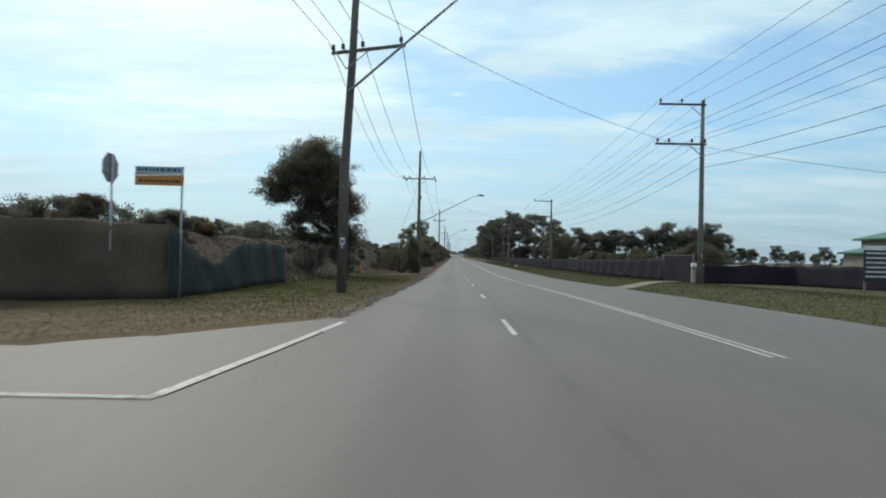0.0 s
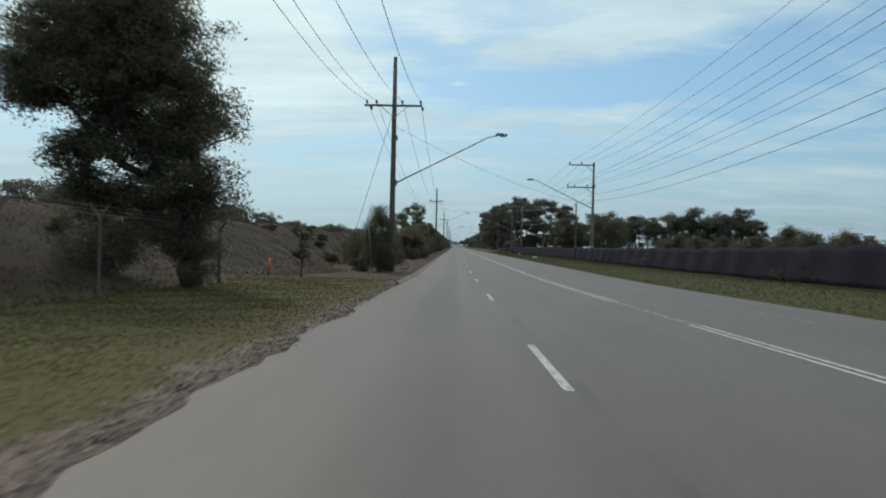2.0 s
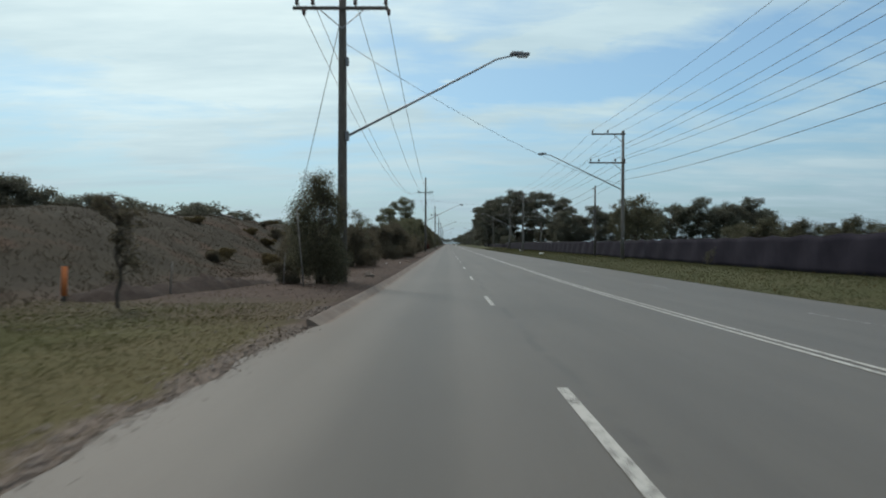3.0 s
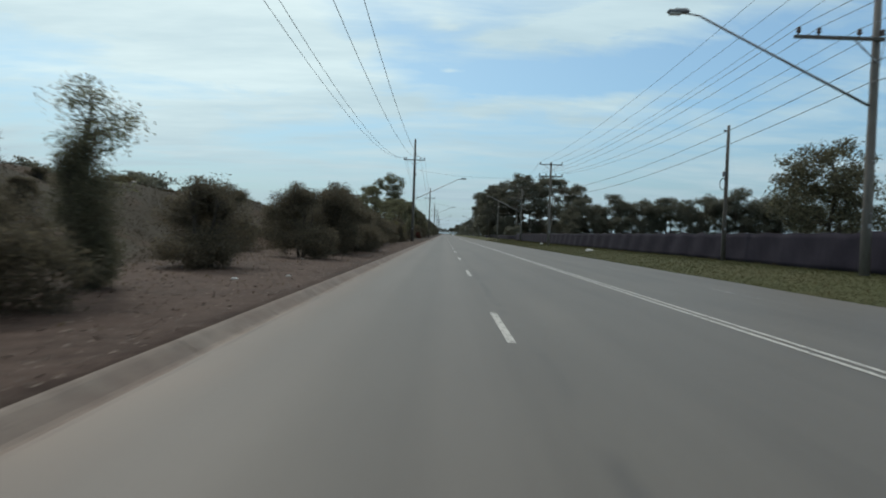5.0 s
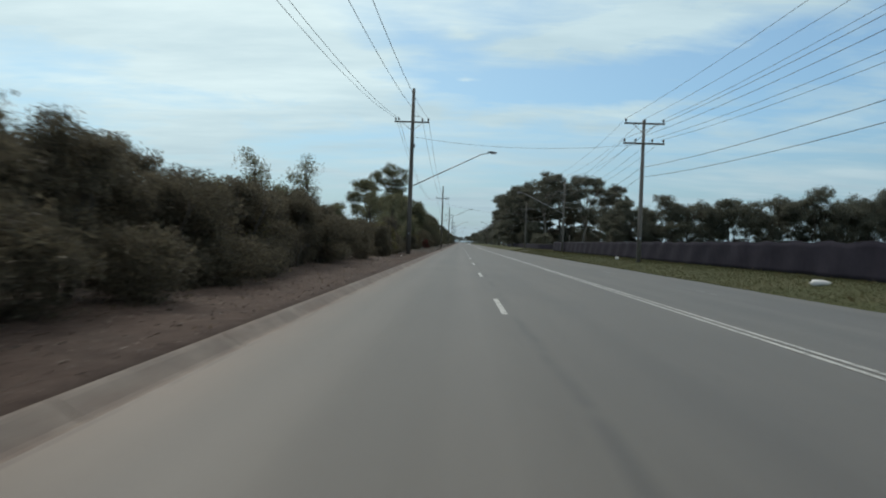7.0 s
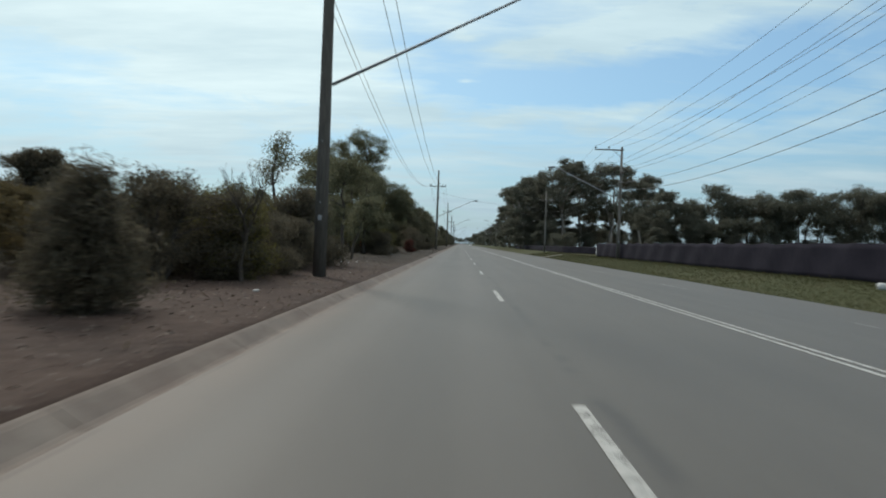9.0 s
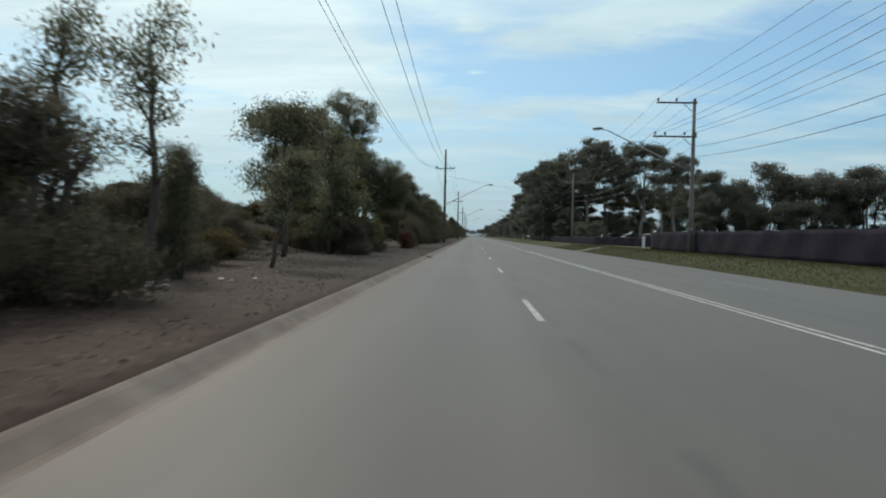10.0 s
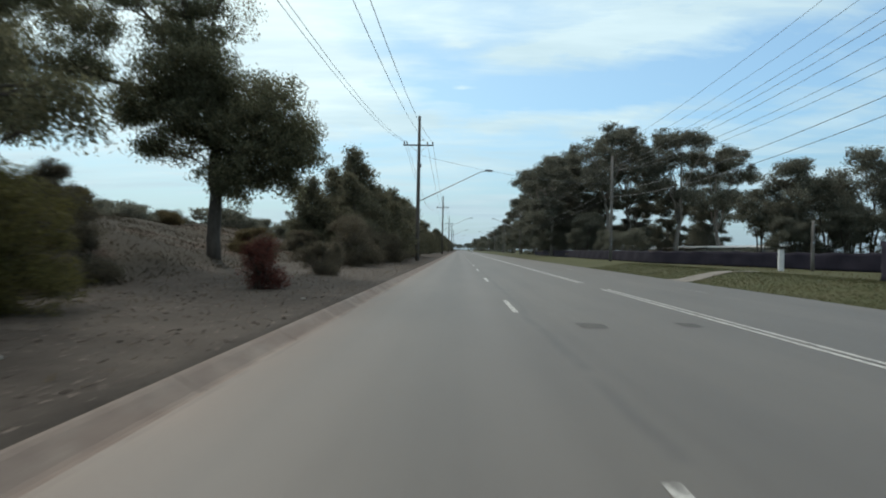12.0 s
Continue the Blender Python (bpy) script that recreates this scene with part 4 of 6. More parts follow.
rng = random.Random(8)
places = [(s_round, -6.3, 163.2, 1.2), (s_tall, -6.0, 114.3, 0.9), (s_round, -5.9, 117.6, 0.9), (s_wide, -6.2, 124.8, 0.95), (s_tall, -5.8, 127.6, 0.85), (s_round, -6.0, 132.6, 0.95), (s_tall, -8.6, 112.0, 1.1), (s_tall, -8.8, 121.0, 1.15), (s_wide, -9.0, 129.5, 1.15), (s_tall, -8.4, 136.5, 1.05), (s_wide, -6.2, 139.0, 0.85), (s_tall, -5.75, 79.3, 0.82), (s_round, -6.6, 77.6, 0.9), (s_tall, -5.2, 103.0, 0.95), (s_tall, -5.6, 110.5, 1.0), (s_round, -7.0, 71.5, 0.9), (s_tall, -7.6, 75.0, 0.85), (s_wide, -7.4, 80.5, 0.85), (s_round, -9.2, 84.5, 0.9),
          (s_tall, -5.7, 107.3, 1.06), (s_round, -7.6, 109.5, 1.0), (s_wide, -6.4, 112.5, 0.95), (s_tall, -7.0, 116.5, 0.9), (s_wide, -6.6, 119.5, 0.95),
          (s_round, -5.8, 122.0, 1.0), (s_wide, -7.4, 127.0, 1.05), (s_tall, -6.2, 130.0, 0.95), (s_green, -7.8, 133.0, 0.95), (s_round, -6.6, 136.0, 1.0),
          (s_wide, -8.2, 139.5, 1.0), (s_green, -8.6, 157.0, 0.95), (s_wide, -7.4, 160.0, 0.85), (s_round, -9.6, 153.0, 0.9), (s_wide, -6.5, 155.8, 0.78), (s_round, -7.9, 154.2, 0.8), (s_wide, -5.5, 159.2, 0.7),
          (s_tall, -8.8, 164.5, 0.9), (s_cone, -6.6, 168.5, 0.75), (s_round, -8.6, 171.5, 1.0), (s_wide, -11.0, 176.0, 0.9), (s_round, -5.9, 160.5, 0.62),
          (s_wide, -7.6, 188.5, 0.85), (s_round, -6.2, 192.6, 0.75), (s_green, -7.0, 196.6, 0.85), (s_tall, -9.2, 193.0, 1.0), (s_round, -5.9, 187.0, 0.7), (s_tall, -9.6, 200.6, 0.7), (s_round, -9.9, 203.5, 0.6), (s_wide, -12.6, 206.6, 0.8), (s_tall, -14.6, 209.5, 0.8), (s_wide, -9.0, 216.0, 0.5), (s_wide, -12.4, 184.0, 0.4), (s_round, -14.6, 190.5, 0.5),
          (s_tall, -10.4, 104.0, 1.0), (s_wide, -10.0, 116.0, 1.1),
          (s_round, -10.5, 126.0, 1.1), (s_tall, -11.0, 143.0, 0.9), (s_wide, -6.8, 221.0, 0.55), (s_round, -5.4, 212.0, 0.5)]
for src, x, y, sc in places:
    again(src, (x, y), rng.uniform(0, 360), sc * rng.uniform(0.95, 1.05) * (1.12 if 91 < y < 108 else 1.06 if 108 < y < 146 else 1.0))
again(s_round, (-5.5, 62.7), 40, 0.36, "small dark bush beside the foot of a pole")
plant("bush", (-4.95, 146.2), tree_meshes(27, [(0, 0, 0.45, 0.85, 0.8, 0.45, 120), (0, 0, 0.95, 0.68, 0.66, 0.42, 90), (0.02, 0, 1.4, 0.46, 0.46, 0.36, 52), (0, 0, 1.75, 0.24, 0.24, 0.24, 18), (-0.22, 0, 1.8, 0.05, 0.05, 0.16, 4), (0.25, 0, 1.86, 0.05, 0.05, 0.2, 4), (0.05, 0, 2.08, 0.05, 0.05, 0.2, 5)],
      [[(0, 0, -0.1, 0.06), (0.02, 0, 0.9, 0.04), (0, 0.02, 2.0, 0.01)], [(0.05, 0, 0.2, 0.04), (0.3, 0.1, 0.9, 0.02), (0.25, 0, 1.8, 0.008)], [(-0.05, 0, 0.2, 0.04), (-0.3, -0.1, 0.9, 0.02), (-0.22, 0, 1.75, 0.008)]], LEAF_BUSH, BARK_DARK, 66, 0.15, 0.075, -0.4, 0.0, 0.6, 0.3), "dense dark cone-shaped bush on bare soil", "bush")
again(s_wide, (-6.9, 152.4), 130, 1.0)
for src, x, y, sc in ((s_round, -9.3, 178.5, 0.7), (s_wide, -11.6, 181.0, 0.85), (s_tall, -13.2, 184.5, 0.8)):
    again(src, (x, y), 40 * y, sc)
again(s_green, (-5.95, 154.3), 130, 0.92)
plant("bush", (-5.1, 203.4), shrub(31, 1.0, 1.25, LEAF_RED, 0.5, leaf=0.07, wispy=0.1), "small red-brown bush on bare soil beside the kerb", "bush")

# gums on the left verge
def gum(seed, h, w, mat=LEAF_GUM, bare=0.35, n=1.0, lean=0.0, bark_mat=BARK_DARK, leaf=0.13, gappy=0.1):
    r = np.random.default_rng(seed)
    blobs = []
    for k in range(7):
        a = r.uniform(0, 6.28)
        z = h * r.uniform(bare + 0.12, 0.92)
        rr = w * 0.3 * r.uniform(0.3, 1.0)
        blobs.append((lean * z / h + rr * math.cos(a), rr * math.sin(a), z, w * 0.24, w * 0.24, h * 0.10, int(20 * n)))
    blobs.append((lean, 0, h * 0.9, w * 0.25, w * 0.25, h * 0.11, int(24 * n)))
    rad = 0.014 * h + 0.03
    stems = [[(0, 0, -0.1, rad), (lean * 0.35 + r.normal() * 0.1, r.normal() * 0.1, h * 0.35, rad * 0.75), (lean * 0.8, 0.1, h * 0.7, rad * 0.42), (lean, 0, h * 0.95, 0.015)]]
    return tree_meshes(seed, blobs, stems, mat, bark_mat, 40, 0.10 + 0.03 * h, leaf, 0.5, gappy, 0.75, 0.3, 0.42)


g_thin = plant("gum_tree", (-6.5, 167.0), gum(41, 5.7, 2.4, n=0.45, bare=0.3, leaf=0.11), "slender young gum tree with sparse drooping leaves", "tree", "verge gums")
g_lean = plant("gum_tree", (-6.0, 173.4), gum(42, 3.7, 2.3, n=0.75, bare=0.35, lean=0.9), "leaning young gum tree with open foliage", "tree", "verge gums")
g_high = plant("gum_tree", (-8.2, 181.8), gum(47, 7.2, 5.4, n=3.2, bare=0.2), "spreading gum tree with a clear stem and drooping leaves", "tree", "verge gums")
g_full = plant("gum_tree", (-7.3, 187.2), gum(43, 6.7, 4.2, n=2.6, bare=0.08), "leafy gum tree with foliage to the ground", "tree", "verge gums")
g_gold = plant("gum_tree", (-7.4, 194.4), gum(48, 4.6, 2.6, LEAF_YELLOW, 0.06, 2.2), "yellow-green young gum tree in dark scrub", "tree", "verge gums")
again(g_thin, (-8.8, 167.6), 80, 1.08)
again(g_lean, (-15.6, 189.5), 200, 1.0)
again(g_full, (-9.4, 192.0), 230, 1.08, "leafy gum tree with foliage nearly to the ground")
again(g_full, (-11.6, 197.5), 20, 1.05, "leafy gum tree with foliage nearly to the ground")
again(g_high, (-9.9, 199.8), 250, 1.12)
again(g_full, (-15.0, 205.0), 50, 1.4, "tall leafy gum tree behind the scrub")
again(g_gold, (-10.6, 199.4), 140, 0.85, "yellow-green bushy gum sapling beside dark scrub")
again(g_gold, (-8.7, 189.6), 250, 0.9, "yellow-green bushy gum sapling beside dark scrub")
again(g_thin, (-8.4, 195.0), 10, 1.1)
again(g_thin, (-5.9, 83.2), 150, 0.76, "small wispy gum sapling above dark scrub", 0.86)
again(s_cone, (-5.95, 83.0), 90, 0.66, "narrow dark bush at the foot of a gum sapling", 1.0)
again(g_thin, (-7.0, 109.0), 50, 0.6, "small wispy gum sapling above dark scrub")
again(g_lean, (-8.4, 131.0), 50, 0.95)
again(g_thin, (-7.8, 137.0), 300, 0.93)
again(g_thin, (-8.7, 131.6), 200, 0.86, "small wispy gum sapling above dark scrub")
again(g_lean, (-8.0, 141.5), 10, 0.9)

# the tall gum with a high open crown and a dense hanging lobe
plant("gum_tree", (-9.95, 212.6), tree_meshes(51, [(-2.2, 0, 12.6, 2.2, 2.4, 1.2, 134), (-4.2, 0.2, 11.2, 1.7, 2.0, 1.3, 102), (-0.2, 0.2, 11.4, 1.6, 2.0, 1.3, 96), (-2.4, 0.3, 10.2, 2.6, 2.2, 0.9, 102), (-5.0, -0.2, 9.2, 1.3, 1.6, 0.8, 48),
      (-1.4, -0.3, 7.6, 2.2, 2.2, 1.2, 240), (-1.2, 0.0, 9.0, 2.2, 2.0, 0.9, 120), (0.4, -0.3, 7.0, 1.8, 2.0, 1.2, 192), (-2.6, -0.4, 6.4, 1.6, 1.8, 1.0, 134), (-0.6, -0.4, 5.8, 2.0, 1.9, 1.1, 208), (2.3, -0.3, 5.7, 1.6, 1.8, 1.3, 192), (3.1, -0.2, 4.8, 1.3, 1.5, 1.2, 144), (1.6, -0.4, 4.3, 1.8, 1.7, 1.1, 176),
      (0.9, -0.3, 3.2, 1.4, 1.5, 0.8, 102), (2.6, -0.2, 3.2, 1.1, 1.2, 0.7, 74), (-1.9, -0.4, 4.6, 1.1, 1.2, 0.9, 74), (-3.6, -0.5, 5.4, 0.9, 1.0, 0.7, 42),
      (-5.6, -0.6, 7.8, 1.7, 1.6, 0.9, 110), (-7.6, -0.6, 7.4, 1.7, 1.6, 1.3, 130), (-7.8, -0.8, 5.6, 1.3, 1.3, 1.1, 70), (-6.6, -0.4, 9.6, 1.8, 1.8, 1.0, 90)],
      [[(0, 0, -0.3, 0.30), (0.05, 0, 2.6, 0.25), (-0.3, 0.1, 5.4, 0.19), (-1.0, 0.1, 8.6, 0.13), (-2.0, 0, 12.4, 0.03)], [(-0.2, 0, 4.8, 0.14), (-2.6, -0.4, 6.7, 0.11), (-5.2, -0.6, 7.4, 0.07), (-8.4, -0.6, 7.9, 0.02)],
       [(0, 0, 2.8, 0.13), (1.4, -0.3, 4.6, 0.08), (2.8, -0.3, 5.8, 0.02)], [(-0.8, 0.1, 7.6, 0.11), (-2.8, 0.1, 9.8, 0.07), (-4.4, 0, 11.4, 0.02)], [(-0.9, 0.1, 8.2, 0.09), (-0.2, 0.2, 10.0, 0.05), (0.3, 0.2, 11.6, 0.02)]],
      LEAF_GUM, BARK_DARK, 80, 0.27, 0.12, 0.55, 0.0, 0.6, 0.3, 0.5),
      "tall gum tree with a high open crown and hanging lobes", "tree", "verge gums")
def full_gum(seed, h, w, mat=LEAF_DARK):
    r = np.random.default_rng(seed)
    blobs = []
    for k in range(15):
        z = 0.12 + 0.78 * (k / 14)
        spread = w * (0.42 - 0.30 * z ** 1.6)
        a = r.uniform(0, 6.28)
        blobs.append((spread * 0.6 * math.cos(a), spread * 0.6 * math.sin(a), h * z, spread * 0.85, spread * 0.85, h * 0.09, int(52 - 26 * z)))
    blobs.append((r.normal() * 0.3, r.normal() * 0.3, h * 0.95, w * 0.1, w * 0.1, h * 0.06, 12))
    stems = [[(0, 0, -0.2, 0.2), (0.1, 0, h * 0.4, 0.14), (r.normal() * 0.3, r.normal() * 0.3, h * 0.95, 0.03)]]
    return tree_meshes(seed, blobs, stems, mat, BARK_DARK, 46, 0.36, 0.2, 0.4, 0.0, 0.5, 0.34, 0.6)


g_big = plant("gum_tree", (-8.6, 239.0), full_gum(144, 9.2, 6.4), "broad dark gum tree behind the kerb", "tree", "gums further along the road")
g_big2 = plant("gum_tree", (-9.5, 172.0 + 100), full_gum(145, 8.0, 6.8), "broad dark gum tree behind the kerb", "tree", "gums further along the road")
for k in range(46):
    y = 232 + k * 9.5 + rng.uniform(-3, 3)
    again(rng.choice([g_big, g_big2]), (rng.uniform(-11.5, -7.4), y), rng.uniform(0, 360), rng.uniform(0.6, 1.0) if y > 262 else rng.uniform(0.4, 0.62))
for x, y, sc in ((-10.6, 233.0, 0.6), (-8.0, 234.0, 0.72), (-6.9, 243.5, 0.78), (-8.4, 249.0, 0.9), (-7.2, 256.0, 0.85), (-10.6, 240.0, 0.8), (-7.6, 263.0, 0.9), (-7.4, 271.0, 0.9), (-7.6, 280.0, 0.9)):
    again(g_big2 if int(y) % 2 else g_big, (x, y), rng.uniform(0, 360), sc)
for k in range(9):
    again(s_round if k % 2 else s_wide, (-6.2 - rng.uniform(0, 1.0), 226 + k * 6.0), rng.uniform(0, 360), rng.uniform(0.9, 1.2))

# bare dead tree
def bare_tree(seed, h):
    r = np.random.default_rng(seed)
    w = Shape()

    def grow(a, d, length, rad, depth):
        b = a + d * length
        w.tube([a, (a + b) / 2 + Vector(r.normal(size=3)) * length * 0.05, b], [rad, rad * 0.8, rad * 0.6], 6, False)
        if depth:
            for _ in range(3 if depth > 2 else 2):
                nd = (d + Vector(r.normal(size=3)) * 0.42 + Vector((0, 0, 0.15))).normalized()
                grow(b, nd, length * r.uniform(0.62, 0.82), rad * 0.58, depth - 1)
    grow(Vector((0, 0, -0.1)), Vector((0.05, 0, 1)).normalized(), h * 0.3, 0.075, 5)
    return w.mesh("bare_crown", BARK_DARK, True)


ob = thing("dead_tree", (-5.2, 153.2, foot(-5.2, 153.2)), "bare leafless grey sapling above the scrub", "tree")
part("bare_crown", bare_tree(5, 3.5), ob)

# ---- the right side: gums behind the fence, wind-break row ----
def tall_gum(seed, h, w, base=0.46, dense=1.0):
    """A pale trunk that forks into long limbs below a broad layered crown; base: the crown's lower edge."""
    r = np.random.default_rng(seed)
    blobs = []
    for k in range(36):
        a, out = r.uniform(0, 6.28), math.sqrt((k + 0.5) / 36)
        top = h * (0.96 - 0.20 * out ** 2.2)
        z = max(h * base, top - h * (0.97 - base) * r.uniform(0, 1) ** 2.0)
        blobs.append((w * 0.45 * out * math.cos(a), w * 0.45 * out * math.sin(a), z, w * r.uniform(0.11, 0.17), w * r.uniform(0.11, 0.17), h * 0.042, int(24 * dense)))
    stems = [[(0, 0, -0.2, 0.42), (0.2, 0.1, h * 0.3, 0.32), (0.3 + r.normal() * 0.3, r.normal() * 0.3, h * 0.55, 0.22), (r.normal() * 0.6, r.normal() * 0.6, h * 0.9, 0.04)]]
    for k in range(5):
        a, lift = 1.26 * k + r.uniform(-0.3, 0.3), r.uniform(0.26, 0.5)
        reach = w * r.uniform(0.26, 0.4)
        stems.append([(0.15, 0.05, h * lift, 0.2), (reach * 0.45 * math.cos(a), reach * 0.45 * math.sin(a), h * (lift + 0.2), 0.13), (reach * math.cos(a), reach * math.sin(a), h * 0.84, 0.03)])
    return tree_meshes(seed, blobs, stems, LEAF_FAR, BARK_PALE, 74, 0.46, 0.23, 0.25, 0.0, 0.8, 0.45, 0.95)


TALL = "tall spreading gum tree with pale trunk and layered crown"
tg1 = plant("gum_tree", (19.0, 312.0), tall_gum(61, 21.5, 12.5, 0.14, 1.35), "tall leafy gum tree with a deep dark crown", "tree", "tall gums")
tg2 = plant("gum_tree", (26.5, 300.0), tall_gum(62, 24.5, 16), TALL, "tree", "tall gums")
tg3 = plant("gum_tree", (39.0, 299.0), tall_gum(63, 23.5, 15.5), TALL, "tree", "tall gums")
for src, x, y, sc in ((tg3, 47.5, 303.0, 0.9), (tg2, 33.0, 309.0, 0.92), (tg1, 22.5, 318.0, 1.0), (tg1, 16.8, 300.0, 0.78), (tg1, 18.0, 330.0, 0.95), (tg1, 20.0, 352.0, 0.85), (tg2, 23.0, 345.0, 0.85), (tg1, 19.5, 380.0, 0.75),
                      (tg1, 20.0, 410.0, 0.7), (tg1, 21.0, 440.0, 0.65), (tg1, 20.0, 470.0, 0.6), (tg1, 22.0, 500.0, 0.6), (tg1, 20.0, 540.0, 0.6), (tg1, 21.0, 590.0, 0.6), (tg3, 52.0, 322.0, 0.8), (tg1, 30.0, 318.0, 0.66), (tg1, 43.0, 316.0, 0.6), (tg1, 36.0, 314.0, 0.58), (tg1, 50.0, 312.0, 0.55), (tg1, 25.0, 309.0, 0.62)):
    again(src, (x, y), rng.uniform(0, 360), sc)


def windbreak(seed, h, w, base=0.42):
    """A round-headed tree on several bare stems; neighbours' heads touch."""
    r = np.random.default_rng(seed)
    blobs = []
    for k in range(16):
        a, out = r.uniform(0, 6.28), math.sqrt((k + 0.5) / 16)
        top = h * (0.93 - 0.24 * out ** 2)
        z = max(h * base, top - h * (0.93 - base) * r.uniform(0, 1) ** 1.6)
        blobs.append((w * 0.42 * out * math.cos(a), w * 0.42 * out * math.sin(a), z, w * 0.18, w * 0.18, h * 0.075, 22))
    blobs += [(r.normal() * w * 0.24, r.normal() * w * 0.24, h * z, w * 0.22, w * 0.22, h * 0.10, 9) for z in (0.10, 0.16, 0.30)]
    stems = [[(0.4 * math.cos(a), 0.4 * math.sin(a), -0.2, 0.16), (0.8 * math.cos(a), 0.8 * math.sin(a), h * 0.45, 0.11), (w * 0.22 * math.cos(a), w * 0.22 * math.sin(a), h * 0.85, 0.03)] for a in (0.4, 2.5, 4.4)]
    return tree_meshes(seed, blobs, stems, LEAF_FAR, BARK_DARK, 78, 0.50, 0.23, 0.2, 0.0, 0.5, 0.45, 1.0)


wb = [plant("windbreak_tree", (44.0, 268.0), windbreak(71, 13.8, 10.5), "dark round-headed tree in a wind-break row", "tree", "wind-break row"),
      plant("windbreak_tree", (55.0, 272.0), windbreak(72, 15.4, 10.8), "dark round-headed tree in a wind-break row", "tree", "wind-break row"),
      plant("windbreak_tree", (63.5, 270.0), windbreak(73, 14.4, 11.0), "dark round-headed tree in a wind-break row", "tree", "wind-break row")]
for x, sc in ((49.0, 0.85), (59.0, 0.9), (67.0, 0.8), (71.0, 0.95), (40.5, 0.75), (80.0, 0.7), (88.0, 0.85), (95.0, 0.8), (102.0, 0.85), (108.5, 0.9), (76.0, 0.8), (84.0, 0.98), (91.5, 1.0), (98.5, 0.92), (105.0, 1.0), (111.5, 1.02), (117.0, 0.9), (124.0, 0.6), (131.0, 0.55), (139.0, 0.6), (150.0, 0.55), (163.0, 0.6), (178.0, 0.6), (195.0, 0.55)) + tuple((118.0 + 4.1 * k, 0.34 + 0.05 * (k % 4)) for k in range(24)):
    again(rng.choice(wb), (x, 268 + rng.uniform(-3, 5)), rng.uniform(0, 360), sc * (1.17 if 66 < x < 120 else 1.0))
plant("gum_tree", (18.8, 102.0), tree_meshes(46, [(0, 0, 4.6, 1.7, 1.7, 1.5, 90), (1.4, 0.3, 3.4, 1.4, 1.4, 1.5, 60), (-1.3, 0, 3.2, 1.2, 1.3, 1.2, 46), (0.6, 0, 2.0, 2.0, 1.6, 1.2, 60), (-2.0, 0, 4.3, 0.6, 0.6, 0.8, 14)], [[(0, 0, -0.1, 0.14), (0.1, 0, 2.0, 0.1), (0, 0, 5.2, 0.03)], [(0, 0, 0.8, 0.09), (1.2, 0.2, 3.6, 0.02)]], LEAF_DARK, BARK_DARK, 66, 0.28, 0.15), "leafy gum tree standing behind the dark fence", "tree")
hedge = plant("hedge_bush", (18.4, 44.0), shrub(81, 3.0, 2.6, LEAF_DARK, 0.9, leaf=0.12), "dark wispy hedge bush behind the cloth fence", "bush", "hedge behind the fence")
for k in range(13):
    again(hedge, (18.3 + rng.uniform(-0.3, 0.9), 42.5 + k * 3.0), rng.uniform(0, 360), rng.uniform(0.75, 1.0))

for k in range(11):
    again(wb[k % 3], (40.0 + k * 1.75, 264.0 + 2.3 * (k % 4)), 67.0 * k, 0.42 + 0.07 * (k % 3), "low dark tree filling a wind-break row")
for k in range(13):
    again(wb[k % 3], (60.0 + k * 4.3, 265.0 + 2.0 * (k % 4)), 51.0 * k, 0.34 + 0.05 * (k % 3), "low dark tree filling a wind-break row")
for k in range(16):
    again(rng.choice(wb), (34.0 + k * 1.8, 334 + rng.uniform(0, 14)), rng.uniform(0, 360), rng.uniform(0.45, 0.6), "dark understory tree below the tall gums")
for k in range(20):
    again(rng.choice(wb), (rng.uniform(20.0, 40.0), 300 + k * 5.5), rng.uniform(0, 360), rng.uniform(0.26, 0.42), "dark understory tree below the tall gums")
for k in range(13):
    again(rng.choice(wb), (rng.uniform(19.0, 25.0), 266 + k * 3.2), rng.uniform(0, 360), rng.uniform(0.24, 0.34), "low dark scrub tree below the tall gums")
for k in range(20):
    again(rng.choice(wb), (rng.uniform(18.6, 23.0), 292 + k * 4.0), rng.uniform(0, 360), rng.uniform(0.4, 0.7), "dark understory tree below the tall gums")
for k in range(26):
    again(rng.choice(wb), (rng.uniform(19.0, 26.0), 400 + k * 26), rng.uniform(0, 360), rng.uniform(0.5, 0.9), "dark tree far along the road")
    again(rng.choice(wb), (rng.uniform(-16.0, -9.0), 640 + k * 24), rng.uniform(0, 360), rng.uniform(0.5, 0.8), "dark tree far along the road")

# ---- far trees on the bank to the left ----
far_tree = [plant("far_tree", (-150.0, 210.0), windbreak(91, 9.0, 9.0), "distant dark spreading tree on the skyline", "tree", "skyline trees"),
            plant("far_tree", (-170.0, 260.0), tree_meshes(92, [(0, 0, 7.6, 4.5, 4.5, 1.2, 60), (-2, 0, 5.4, 2.4, 2.4, 1.0, 30)], [[(0, 0, -0.2, 0.2), (0.3, 0, 4.0, 0.14), (0, 0, 7.5, 0.04)]],
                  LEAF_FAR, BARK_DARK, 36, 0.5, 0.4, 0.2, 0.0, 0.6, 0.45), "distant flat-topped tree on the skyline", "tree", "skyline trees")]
for k in range(74):
    y = 20 + k * 11.0
    again(rng.choice(far_tree), (rng.uniform(-215, -120) - 0.05 * y, y + rng.uniform(-5, 5)), rng.uniform(0, 360), rng.uniform(1.1, 1.9))
for k in range(16):
    again(rng.choice(far_tree), (-40 - k * 9.0, rng.uniform(560, 640)), rng.uniform(0, 360), rng.uniform(1.0, 1.6))

